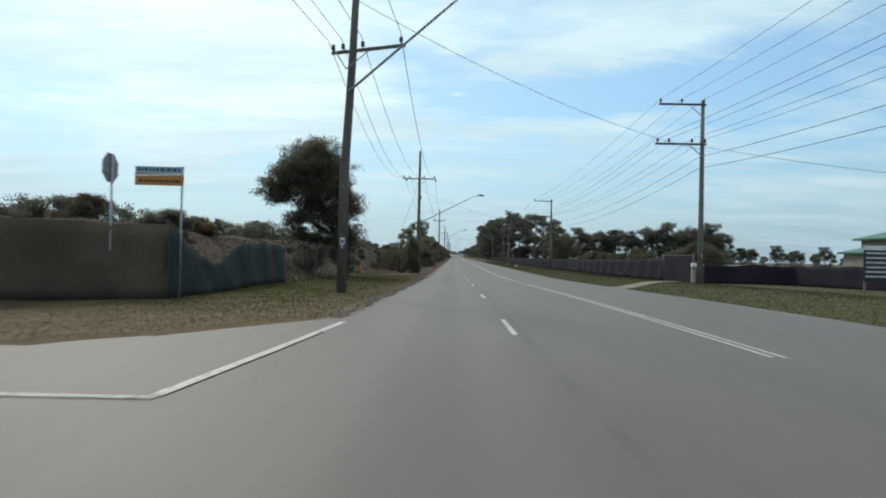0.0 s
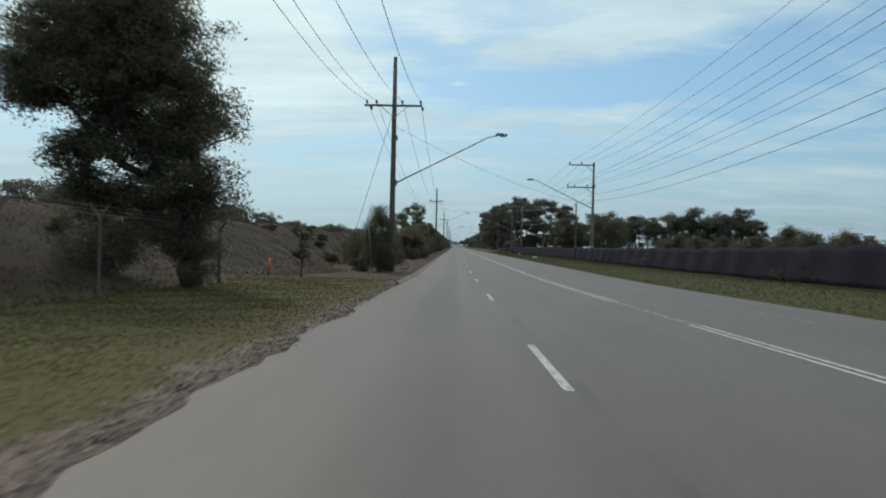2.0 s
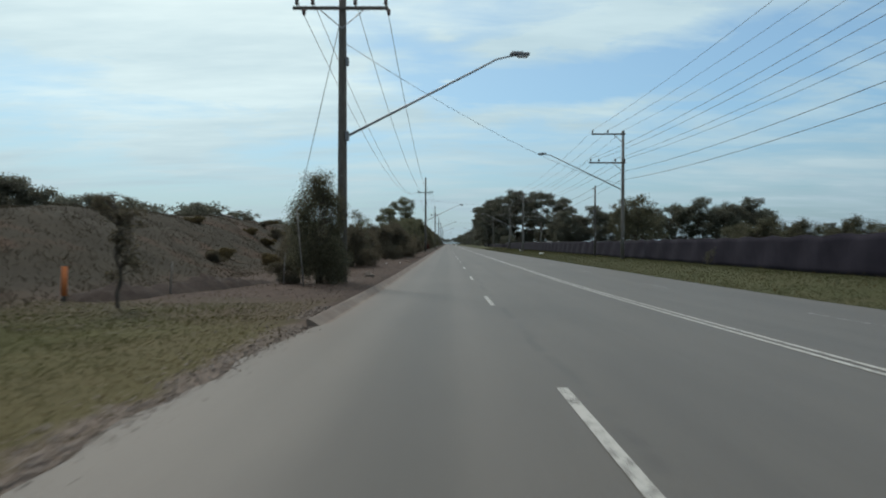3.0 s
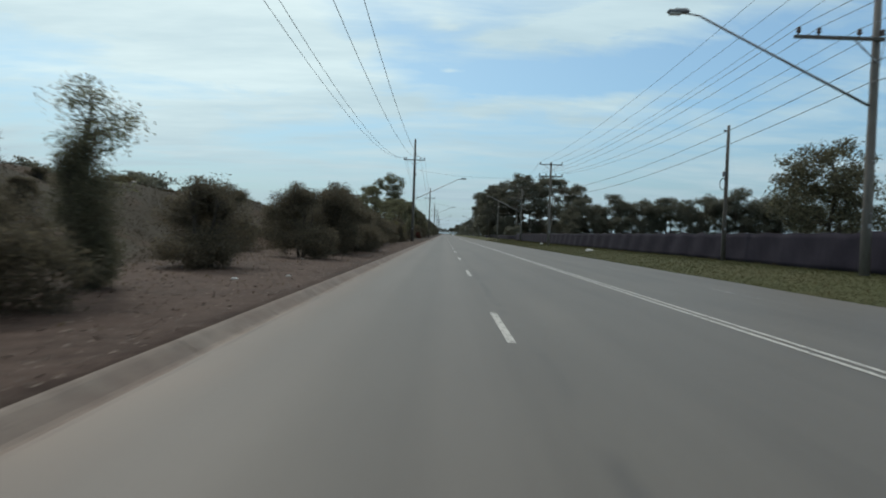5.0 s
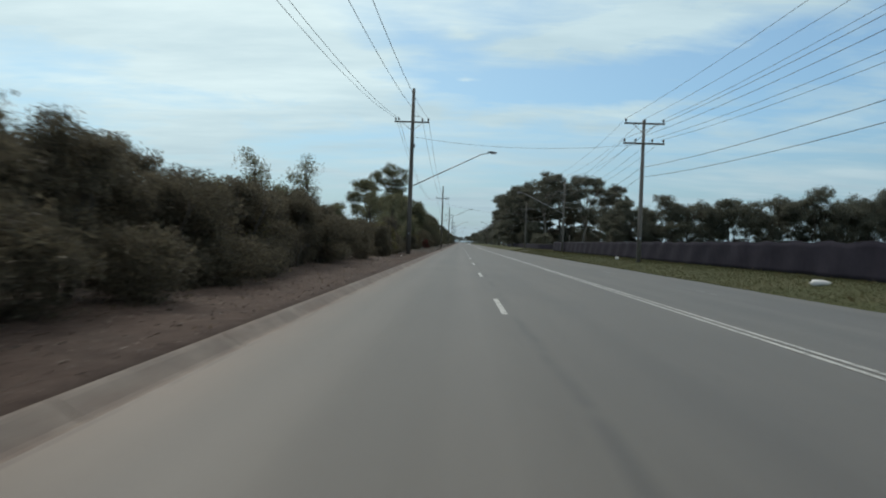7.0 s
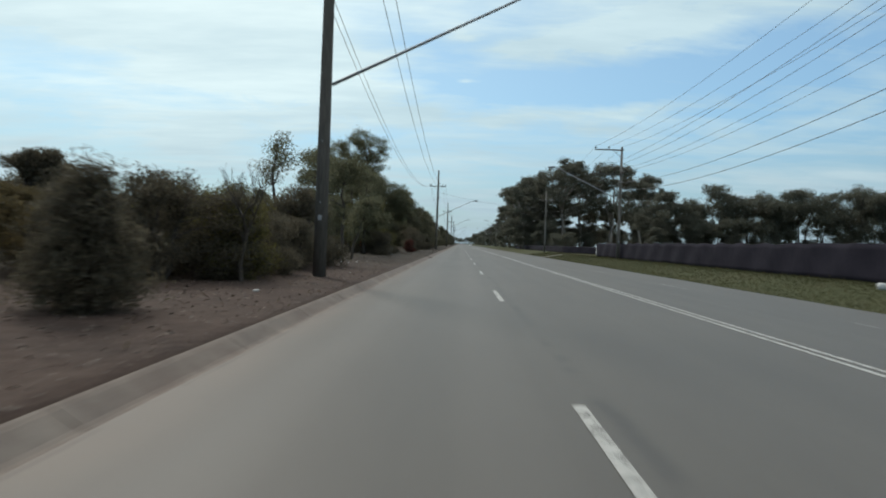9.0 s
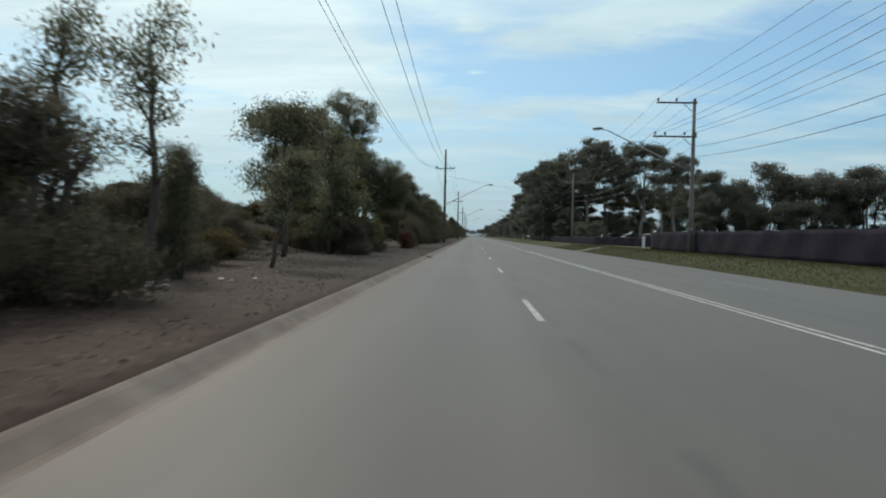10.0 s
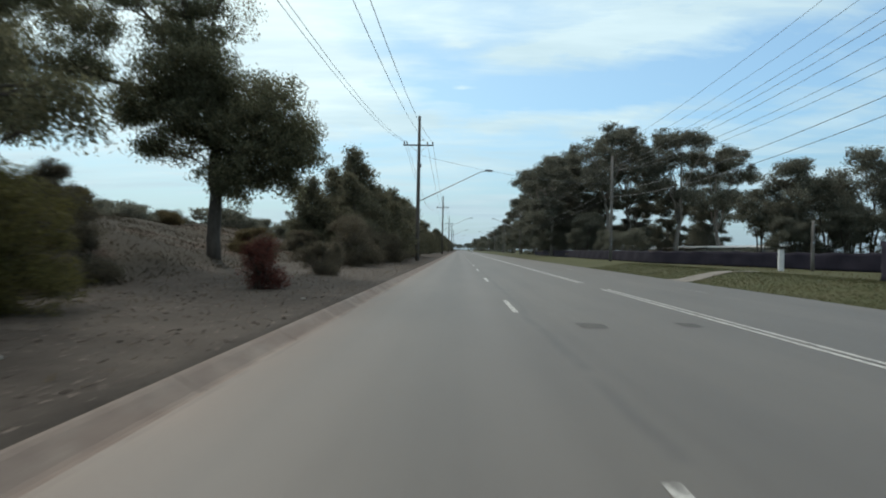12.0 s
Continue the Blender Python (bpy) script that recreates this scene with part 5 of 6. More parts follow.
for k in range(70):
    again(rng.choice(far_tree), (rng.uniform(-105, -58), 26 + k * 7.5 + rng.uniform(-3, 3)), rng.uniform(0, 360), rng.uniform(0.95, 1.35))

for k in range(9):
    again(rng.choice(wb), (rng.uniform(15.0, 30.0), 760 + k * 16), rng.uniform(0, 360), rng.uniform(0.75, 1.0), "dark tree far along the road")
for k in range(26):
    again(rng.choice(wb), (-70 + k * 5.6, rng.uniform(1350, 1550)), rng.uniform(0, 360), rng.uniform(0.7, 1.1), "dark tree far along the road")


# ---- fences and signs on the left ----
def cloth_fence(name, line, tops, mat, label, seed, step=0.35, spacing=2.6, behind=1.0):
    """Posts with shade cloth stretched between; tops: height of the cloth along the line, as (distance, height)."""
    rng2 = np.random.default_rng(seed)
    pts = [Vector((*p, 0)) for p in line]
    lens = [0.0]
    for a, b in zip(pts, pts[1:]):
        lens.append(lens[-1] + (b - a).length)

    def along(d):
        for i in range(len(pts) - 1):
            if d <= lens[i + 1] or i == len(pts) - 2:
                return pts[i].lerp(pts[i + 1], (d - lens[i]) / (lens[i + 1] - lens[i]))
    fence = thing(name, (pts[0].x, pts[0].y, foot(pts[0].x, pts[0].y)), label, "fence")
    o = fence.matrix_world.translation
    n = int(lens[-1] / step)
    v, rows = [], 7
    for i in range(n + 1):
        d = lens[-1] * i / n
        q = along(d)
        t = pts[-1] - pts[0]
        side = Vector((-t.y, t.x, 0)).normalized()
        h = float(np.interp(d, [a for a, _ in tops], [b for _, b in tops])) + 0.04 * math.sin(d * 2.4) - 0.05 * abs(math.sin(d * math.pi / spacing))
        for k in range(rows):
            s = k / (rows - 1)
            off = 0.05 * math.sin(d * 1.9 + 3 * s) + 0.03 * math.sin(d * 5.1 + 7 * s) + 0.012 * rng2.normal()
            w = q + side * off
            v.append((w.x - o.x, w.y - o.y, foot(q.x, q.y) - o.z - 0.02 + h * s))
    f = [(i * rows + k, i * rows + k + 1, (i + 1) * rows + k + 1, (i + 1) * rows + k) for i in range(n) for k in range(rows - 1)]
    me = mesh_of("cloth", v, f, mat, True)
    ob = part("cloth", me, fence)
    solid = ob.modifiers.new("thickness", "SOLIDIFY")
    solid.thickness = 0.008
    d = 0.0
    while d <= lens[-1] + 0.01:
        q = along(min(d, lens[-1]))
        h = float(np.interp(d, [a for a, _ in tops], [b for _, b in tops]))
        z = foot(q.x, q.y) - o.z
        t = (pts[-1] - pts[0]).normalized()
        x, y = q.x - o.x - t.y * 0.13 * behind, q.y - o.y + t.x * 0.13 * behind
        part("post", (Shape().tube([(x, y, z - 0.2), (x, y, z + max(h, 1.5) - 0.02)], 0.03, 8), STEEL_DARK), fence)
        d += spacing
    return fence


cloth_fence("shade_cloth_fence", [(-34.0, 9.6), (-11.4, 12.1), (-8.25, 14.4)], [(0, 2.25), (26.7, 2.2)], CLOTH_GREEN,
            "tall fence hung with faded dark green shade cloth", 1)
cloth_fence("shade_cloth_fence", [(-8.27, 14.38), (-8.4, 20.0), (-9.1, 30.0)], [(0, 2.2), (1.2, 1.8), (3.6, 1.05), (5.2, 1.35), (7.0, 1.9), (8.5, 2.0), (15.6, 2.0)], CLOTH_BLUE,
            "fence with sagging torn dark blue-green shade cloth", 2)


def mesh_fence():
    fence = thing("mesh_fence", (-9.15, 30.4, foot(-9.15, 30.4)), "rusty chain-link fence with forked post tops and barbed wire", "fence")
    o = fence.matrix_world.translation
    ys = [30.4, 34.2, 37.9, 41.5, 46.4, 49.8]
    for y in ys:
        z = foot(-9.2, y) - o.z
        last = y == ys[-1]
        part("post", (Shape().tube([(0, y - o.y, z - 0.2), (0, y - o.y, z + 2.05)], [0.06, 0.055] if last else [0.035, 0.03], 8), BARK_DARK if last else RUSTY), fence)
        for sgn in (1,) if last else (-1, 1):
            part("arm", (Shape().tube([(0, y - o.y, z + 2.03), (sgn * 0.27, y - o.y, z + 2.42)], [0.06, 0.03] if last else [0.03, 0.024], 8), BARK_DARK if last else RUSTY), fence)
    for k in range(3):
        pts = [(-0.07 - 0.09 * k, y - o.y, foot(-9.2, y) - o.z + 2.14 + 0.12 * k) for y in ys]
        part("barbed_wire", (Shape().tube(pts, 0.008, 4), WIRE), fence)
    v, f = [], []
    y0, y1, h, gap = ys[0], ys[-1], 1.95, 0.11
    for sgn in (1, -1):
        c = y0 - h
        while c < y1:
            a, b = (c, c + h) if sgn > 0 else (c + h, c)
            z = foot(-9.2, min(max(c + h / 2, y0), y1)) - o.z
            lo, hi = 0.0, 1.0
            pa, pb = Vector((0, a - o.y, z)), Vector((0, b - o.y, z + h))
            keep = [t for t in np.linspace(0, 1, 9) if y0 <= a + (b - a) * t <= y1]
            if len(keep) > 1:
                p, q = pa.lerp(pb, keep[0]), pa.lerp(pb, keep[-1])
                k = len(v)
                v += [p + Vector((0, 0.0025, 0)), p - Vector((0, 0.0025, 0)), q - Vector((0, 0.0025, 0)), q + Vector((0, 0.0025, 0))]
                f.append((k, k + 1, k + 2, k + 3))
            c += gap
    part("chain_link", mesh_of("chain_link", v, f, RUSTY), fence)


mesh_fence()

# dry weeds and low scrub along the mesh fence and on the bank
low = plant("weed_clump", (-10.2, 33.0), shrub(83, 1.9, 1.15, LEAF_BUSH, 0.7, leaf=0.1, wispy=0.3), "low clump of dull weeds behind the mesh fence", "weeds", "weeds behind the fence")
dry = plant("weed_clump", (-11.4, 36.0), shrub(84, 2.2, 0.9, GRASS_DRY, 0.6, leaf=0.12, wispy=0.2), "low clump of dry brown weeds on the bank", "weeds", "weeds behind the fence")
for k in range(5):
    again(dry if k % 3 else low, (-11.4 - rng.uniform(0, 4.4), 31.0 + k * 6.0), rng.uniform(0, 360), rng.uniform(0.4, 0.7))
for k in range(18):
    again(dry if k % 3 else low, (-12.0 - rng.uniform(0, 12), 30.0 + k * 11.5), rng.uniform(0, 360), rng.uniform(0.35, 0.6) if 42 < 30.0 + k * 11.5 < 150 else rng.uniform(0.6, 1.3))
for k in range(30):
    again(dry if k % 4 else low, (-8.4 - rng.uniform(0, 8.5), 72.0 + k * 5.6), rng.uniform(0, 360), rng.uniform(0.4, 0.7) if k < 12 else rng.uniform(0.7, 1.5))


def bars(parent, name, x0, x1, y, z, h, mat, rnd, gap=0.035):
    """Unreadable writing as a row of short bars."""
    s = Shape()
    x = x0
    while x < x1:
        w = rnd.uniform(0.05, 0.16)
        s.box((min(x + w / 2, x1), y, z), (w, 0.004, h))
        x += w + gap
    return part(name, (s, mat), parent)


st = thing("stop_sign", (-9.5, 13.5, foot(-9.5, 13.5)), "eight-sided road sign seen from its dull grey back", "road sign", turn=91.0)
part("post", (Shape().tube([(0, 0, -0.3), (0.02, 0, 4.05)], 0.032, 8), GALV, True), st, "galvanised tube post")
ang = [math.pi / 8 + k * math.pi / 4 for k in range(8)]
v = [(0.44 * math.cos(a), yy, 3.68 + 0.44 * math.sin(a)) for yy in (0.035, 0.047) for a in ang]
part("plate", mesh_of("plate", v, [tuple(range(8)), tuple(range(8, 16))[::-1]] + [(k, 8 + k, 8 + (k + 1) % 8, (k + 1) % 8) for k in range(8)], SIGN_BACK), st, "eight-sided aluminium plate")
for h in (3.52, 3.84):
    part("bracket", (Shape().box((0, 0.02, h), (0.5, 0.03, 0.035), None, 0.004), GALV), st)

ns = thing("direction_sign", (-8.15, 14.95, foot(-8.15, 14.95)), "street sign with pale blue band over an orange panel", "road sign", turn=4.0)
part("post", (Shape().tube([(0, 0, -0.3), (0, 0, 3.98)], 0.032, 8), GALV, True), ns, "galvanised tube post")
blade = part("name_blade", (Shape().box((-0.66, -0.04, 3.855), (1.44, 0.02, 0.21), None, 0.003), SIGN_BLUE), ns, "pale blue street blade")
rnd = random.Random(4)
bars(blade, "lettering", -1.30, -0.06, -0.053, 3.865, 0.10, DARK_TEXT, rnd)
board = part("panel", (Shape().box((-0.66, -0.04, 3.57), (1.44, 0.02, 0.36), None, 0.003), SIGN_GOLD), ns, "orange panel")
part("white_arc", (Shape().box((-0.66, -0.053, 3.71), (1.4, 0.004, 0.05), Matrix.Rotation(-0.04, 3, "Y")), WHITE_PAINT), board, "white sweep across the panel")
bars(board, "lettering", -1.26, -0.1, -0.053, 3.52, 0.07, BARK_DARK, rnd)
for h in (3.52, 3.86):
    part("clamp", (Shape().box((0, -0.015, h), (0.09, 0.06, 0.05), None, 0.006), GALV), ns)

# stakes, marker and litter on the left verge
def stake(name, at, h, mat, label, lean=0.05, r=0.025, category="stake"):
    ob = thing(name, (at[0], at[1], foot(*at)), label, category)
    part("shaft", (Shape().tube([(0, 0, -0.1), (lean * 0.5, 0, h * 0.5), (lean, 0.02, h)], [r, r * 0.95, r * 0.85], 7), mat, True), ob)
    return ob


stake("timber_stake", (-5.5, 62.0), 1.1, POLE_PALE, "short weathered timber stake in the verge", 0.08)
stake("timber_stake", (-4.6, 61.2), 2.6, POLE_PALE, "tall leaning weathered timber stake beside a pole", -0.25)
stake("timber_stake", (-7.4, 57.5), 0.9, POLE_PALE, "short weathered timber stake in the verge", 0.06)
ob = stake("marker_post", (-7.9, 188.7), 1.45, POLE_WOOD, "timber marker post wrapped in orange tape", 0.02, 0.04, "post")
part("orange_band", (Shape().tube([(0.008, 0, 0.62), (0.018, 0.01, 1.35)], 0.07, 8), ORANGE, True), ob, "faded orange tape")

ob = stake("marker_post", (-8.7, 54.9), 0.82, POLE_WOOD, "short timber marker post wrapped in orange tape", 0.01, 0.045, "post")
part("orange_band", (Shape().tube([(0.001, 0, 0.12), (0.009, 0.02, 0.80)], 0.065, 8), ORANGE, True), ob, "orange tape")


def windrow(at, ends, width, height, seed):
    """A low uneven ridge of pushed-up soil between two places."""
    r2 = np.random.default_rng(seed)
    ob = thing("soil_ridge", (at[0], at[1], foot(*at)), "low dark ridge of pushed-up soil along the grass edge", "soil heap")
    o = ob.matrix_world.translation
    a, b = Vector(ends[0]), Vector(ends[1])
    side = Vector((-(b - a).y, (b - a).x)).normalized()
    v, f, across = [], [], 9
    steps = int((b - a).length / 0.22)
    for i in range(steps + 1):
        c = a.lerp(b, i / steps)
        taper = min(1.0, 6 * i / steps, 6 * (1 - i / steps)) * (1 + 0.28 * math.sin(i * 0.31) + 0.16 * math.sin(i * 0.83 + 1.0))
        for k in range(across):
            u = 2 * k / (across - 1) - 1
            p = c + side * u * width * 0.5
            z = foot(p.x, p.y) - 0.03 + height * taper * (1 - u * u) ** 1.2 + (0.05 * r2.normal() if abs(u) < 0.9 else 0.0)
            v.append((p.x - o.x + 0.03 * r2.normal(), p.y - o.y + 0.03 * r2.normal(), z - o.z))
    for i in range(steps):
        for k in range(across - 1):
            q = i * across + k
            f.append((q, q + across, q + across + 1, q + 1))
    part("soil", mesh_of("soil", v, f, SOIL, True), ob)


SOIL = material("dark_turned_soil", lambda n: n.mix(0.6, n.ramp(n.noise(place(n), 2.5, 6.0, 0.65), [(0.3, (0.026, 0.020, 0.018)), (0.7, (0.062, 0.047, 0.040))]),
                n.ramp(n.noise(place(n), 22.0, 4.0, 0.7), [(0.3, (0.6, 0.6, 0.6)), (0.7, (1.25, 1.25, 1.25))]), "MULTIPLY"), 0.95, lambda n: (n.noise(place(n), 9.0, 6.0, 0.7), 0.05), spec=0.2)
windrow((-7.6, 58.5), ((-8.5, 54.6), (-6.7, 63.5)), 1.5, 0.30, 5)
plank = thing("plank", (-8.75, 57.6, foot(-8.75, 57.6)), "pale weathered plank lying on bare soil", "plank", turn=-14)
part("board", (Shape().box((0, 0, 0.05), (0.16, 3.6, 0.05)), POLE_PALE), plank)


def lump(name, at, size, mat, label, category, seed, lift=0.0):
    bm = bmesh.new()
    bmesh.ops.create_icosphere(bm, subdivisions=2, radius=0.5)
    r2 = random.Random(seed)
    for w in bm.verts:
        k = 1 + r2.uniform(-0.28, 0.2)
        w.co = Vector((w.co.x * size[0] * k, w.co.y * size[1] * k, max(w.co.z, -0.3) * size[2] * k))
    me = bpy.data.meshes.new(name)
    bm.to_mesh(me)
    bm.free()
    me.materials.append(mat)
    me.shade_smooth()
    ob = new(name, me)
    ob.location = (at[0], at[1], foot(at[0], at[1]) + 0.25 * size[2] + lift)
    return tagged(ob, label, category)


lump("plastic_bag", (13.2, 126.8), (0.75, 0.4, 0.26), WHITE_PAINT, "crumpled white plastic bag on the grass verge", "litter", 1)
lump("plastic_bag", (13.9, 158.0), (0.35, 0.3, 0.3), WHITE_PAINT, "small crumpled white bag on the grass verge", "litter", 2)
lump("paper_scrap", (-3.9, 150.4), (0.14, 0.1, 0.06), WHITE_PAINT, "small white scrap of paper on bare soil", "litter", 4)
lump("paper_scrap", (-4.3, 86.2), (0.16, 0.1, 0.06), WHITE_PAINT, "small white scrap of paper on bare soil", "litter", 5)
lump("paper_scrap", (-3.4, 87.5), (0.14, 0.1, 0.05), WHITE_PAINT, "small white scrap of paper on bare soil", "litter", 6)
lump("stone", (-3.6, 70.0), (0.4, 0.3, 0.2), CONCRETE, "pale lump of broken concrete on the verge", "stone", 7)
lump("stone", (-3.3, 68.2), (0.5, 0.35, 0.18), CONCRETE, "pale lump of broken concrete on the verge", "stone", 8)
lump("stone", (-6.2, 64.5), (0.5, 0.4, 0.3), CONCRETE, "pale lump of broken concrete on the verge", "stone", 9)

lump("plastic_bag", (-8.0, 192.6), (0.36, 0.3, 0.42), WHITE_PAINT, "torn white plastic bag caught in the scrub", "litter", 11, 2.2)
for k, (x, y) in enumerate(((-3.4, 158.6), (-4.6, 170.4), (-6.6, 168.0), (-5.2, 171.5), (-4.2, 193.0), (-3.2, 200.5), (-6.4, 172.6), (-5.0, 96.0))):
    lump("paper_scrap", (x, y), (0.11, 0.08, 0.05), PALE_CONCRETE, "small crumpled pale scrap of litter on bare soil", "litter", 20 + k)

for k, (x, y, w) in enumerate(((-6.1, 166.2, 0.2), (-5.9, 166.6, 0.14), (-6.4, 166.9, 0.22), (-5.2, 168.2, 0.12), (-5.6, 168.6, 0.16), (-4.9, 168.9, 0.12))):
    lump("paper_scrap", (x, y), (w, w * 0.7, w * 0.4), WHITE_PAINT, "crumpled white litter scrap below a slender gum", "litter", 40 + k)

# branch lying over the gutter
ob = thing("fallen_branch", (-2.2, 187.6, road_z(-2.0, 187.6)), "short dark fallen branch lying over the gutter", "branch")
part("stick", (Shape().tube([(0.32, -0.2, 0.03), (0.1, 0.0, 0.06), (-0.2, 0.12, 0.15), (-0.38, 0.35, 0.17)], [0.025, 0.03, 0.022, 0.01], 6), BARK_DARK, True), ob)

# patches in the road
def patch(x, y, w, h, label):
    v = [(x + w * sx * (1 + 0.1 * math.sin(7 * x + k)), y + h * sy, road_z(x, y) + 0.0045) for k, (sx, sy) in enumerate(((-0.5, -0.5), (0.1, -0.56), (0.5, -0.45), (0.52, 0.4), (0.0, 0.55), (-0.48, 0.5)))]
    tagged(new("road_patch", mesh_of("road_patch", v, [tuple(range(6))], PATCH)), label, "road patch", kind="structure")


PATCH = material("dark_bitumen_patch", lambda n: n.ramp(n.noise(place(n), 12.0, 5.0, 0.7), [(0.35, (0.042, 0.041, 0.038)), (0.65, (0.085, 0.082, 0.074))]), 0.8)
patch(2.35, 197.7, 0.45, 0.7, "small dark bitumen patch in the road")
patch(4.1, 198.1, 0.35, 0.6, "small dark bitumen patch in the road")

# ---- the right side: driveways, gate, dark cloth fence ----
DRIVE = material("worn_driveway", lambda n: n.ramp(n.noise(place(n), 1.2, 6.0, 0.65), [(0.3, (0.125, 0.112, 0.090)), (0.7, (0.215, 0.198, 0.170))]), 0.85, lambda n: (n.noise(place(n), 25.0, 4.0), 0.01))


def apron(name, x0, x1, ya, yb, flare, skew, mat, label):
    v, f = [], []
    for i in range(9):
        t = i / 8
        x = x0 + (x1 - x0) * t
        w = flare * (1 - t) ** 2
        for y in np.linspace(ya - w + skew * t, yb + w + skew * t, 5):
            z = road_z(x0, y) * (1 - smooth(0, 0.25, t)) + (foot(x, y) + 0.035) * smooth(0, 0.25, t) if x > 11.1 else road_z(x, y) + 0.004
            v.append((x, y, float(z)))
    f = [(i * 5 + k, i * 5 + k + 1, (i + 1) * 5 + k + 1, (i + 1) * 5 + k) for i in range(8) for k in range(4)]
    tagged(new(name, mesh_of(name, v, f, mat, True)), label, "driveway", kind="structure")


apron("driveway", 10.7, 16.2, 36.2, 38.4, 0.7, 3.6, DRIVE, "short pale worn driveway crossing the verge")
apron("driveway", 10.7, 16.6, 217.3, 218.7, 0.6, 4.0, DRIVE, "pale concrete driveway crossing the verge")

FENCE_X = 16.5
cloth_fence("shade_cloth_fence", [(FENCE_X, 45.0), (FENCE_X, 212.0), (25.8, 222.0)], [(0, 1.8), (30, 1.7), (60, 1.6), (167.0, 1.6), (181.0, 1.3)], CLOTH_BLACK,
            "long low fence hung with black shade cloth", 3, 0.6, 3.0, -1.0)
cloth_fence("shade_cloth_fence", [(25.8, 222.0), (23.8, 229.0), (18.2, 246.0), (FENCE_X + 1.0, 330.0)], [(0, 1.2), (106, 1.15)], CLOTH_BLACK,
            "long low fence hung with black shade cloth", 4, 0.8, 3.0, -1.0)
gate = thing("gate", (FENCE_X, 39.2, foot(FENCE_X, 39.2)), "closed double gate covered in black cloth", "gate")
for k in range(2):
    y = 0.1 + 2.85 * k
    fr = Shape()
    for a, b in (((0, y, 0.1), (0, y + 2.75, 0.1)), ((0, y, 1.85), (0, y + 2.75, 1.85)), ((0, y, 0.1), (0, y, 1.85)), ((0, y + 2.75, 0.1), (0, y + 2.75, 1.85)), ((0, y, 0.1), (0, y + 2.75, 1.85))):
        fr.tube([a, b], 0.025, 6)
    leaf = part("gate_leaf", (fr, STEEL_DARK), gate)
    v = [(-0.04 + 0.01 * math.sin(5 * u), y + 2.75 * u, 0.1 + 1.76 * w) for u in np.linspace(0, 1, 9) for w in (0, 0.5, 1)]
    part("cloth", mesh_of("cloth", v, [(i * 3 + k2, i * 3 + k2 + 1, i * 3 + k2 + 4, i * 3 + k2 + 3) for i in range(8) for k2 in range(2)], CLOTH_BLACK, True), leaf, "black cloth cover")
part("gate_post", (Shape().tube([(0, -0.1, -0.2), (0, -0.1, 2.0)], 0.055, 10), RUSTY, True), gate)
part("gate_post", (Shape().tube([(0, 5.8, -0.2), (0, 5.8, 2.0)], 0.055, 10), RUSTY, True), gate)

pier = thing("gate_pier", (FENCE_X - 0.3, 38.3, foot(FENCE_X - 0.3, 38.3)), "pale concrete pier with a small letter box beside the gate", "pier")
part("shaft", (Shape().box((0, 0, 0.62), (0.24, 0.24, 1.5), None, 0.02), PALE_CONCRETE), pier)
part("letter_box", (Shape().box((-0.05, -0.18, 1.2), (0.3, 0.36, 0.24), None, 0.03), WHITE_PAINT), pier, "white letter box")
part("rail", (Shape().box((2.6, -0.4, 1.22), (5.0, 0.08, 0.07), None, 0.01), WHITE_PAINT), pier, "white painted rail")

cloth_fence("dark_fence", [(FENCE_X + 0.2, 37.8), (22.0, 36.8), (22.4, 16.0), (22.6, -8.0)], [(0, 1.3), (50, 1.3)], CLOTH_BLACK, "low dark cloth fence set back from the verge", 5, 0.6, 3.0, 1.0)

board = thing("sign_board", (19.6, 24.6, foot(19.6, 24.6)), "navy notice board with rows of white writing on posts", "sign", turn=0.0)
for x in (-0.95, 0.95):
    part("post", (Shape().box((x, 0.06, 0.9), (0.09, 0.09, 2.4), None, 0.01), POLE_PALE), board)
pan = part("panel", (Shape().box((0, 0, 1.35), (2.1, 0.05, 1.6), None, 0.01), NAVY_BOARD), board)
part("header", (Shape().box((0, -0.004, 2.06), (2.1, 0.05, 0.2)), WHITE_PAINT), pan, "white header strip")
for k in range(6):
    bars(pan, "writing", -0.95, 0.2 + 0.12 * (k % 3) * 4, -0.028, 1.82 - 0.21 * k, 0.075, WHITE_PAINT, rnd)

# green-roofed building behind the board
def hip_roof(parent, x0, x1, y0, y1, z, rise, mat, over=0.5):
    x0, x1, y0, y1 = x0 - over, x1 + over, y0 - over, y1 + over
    r = min(x1 - x0, y1 - y0) / 2
    xm = ((x0 + r, x1 - r) if x1 - x0 > y1 - y0 else ((x0 + x1) / 2,) * 2)
    ym = (((y0 + y1) / 2,) * 2 if x1 - x0 > y1 - y0 else (y0 + r, y1 - r))
    v = [(x0, y0, z), (x1, y0, z), (x1, y1, z), (x0, y1, z), (xm[0], ym[0], z + rise), (xm[1], ym[1], z + rise)]
    v += [(a, b, c - 0.14) for a, b, c in v[:4]]
    if x1 - x0 > y1 - y0:
        f = [(0, 1, 5, 4), (1, 2, 5), (2, 3, 4, 5), (3, 0, 4)]
    else:
        f = [(0, 1, 4), (1, 2, 5, 4), (2, 3, 5), (3, 0, 4, 5)]
    f += [(6, 7, 1, 0), (7, 8, 2, 1), (8, 9, 3, 2), (9, 6, 0, 3), (9, 8, 7, 6)]
    return part("roof", mesh_of("roof", v, f, mat), parent, "green metal roof")


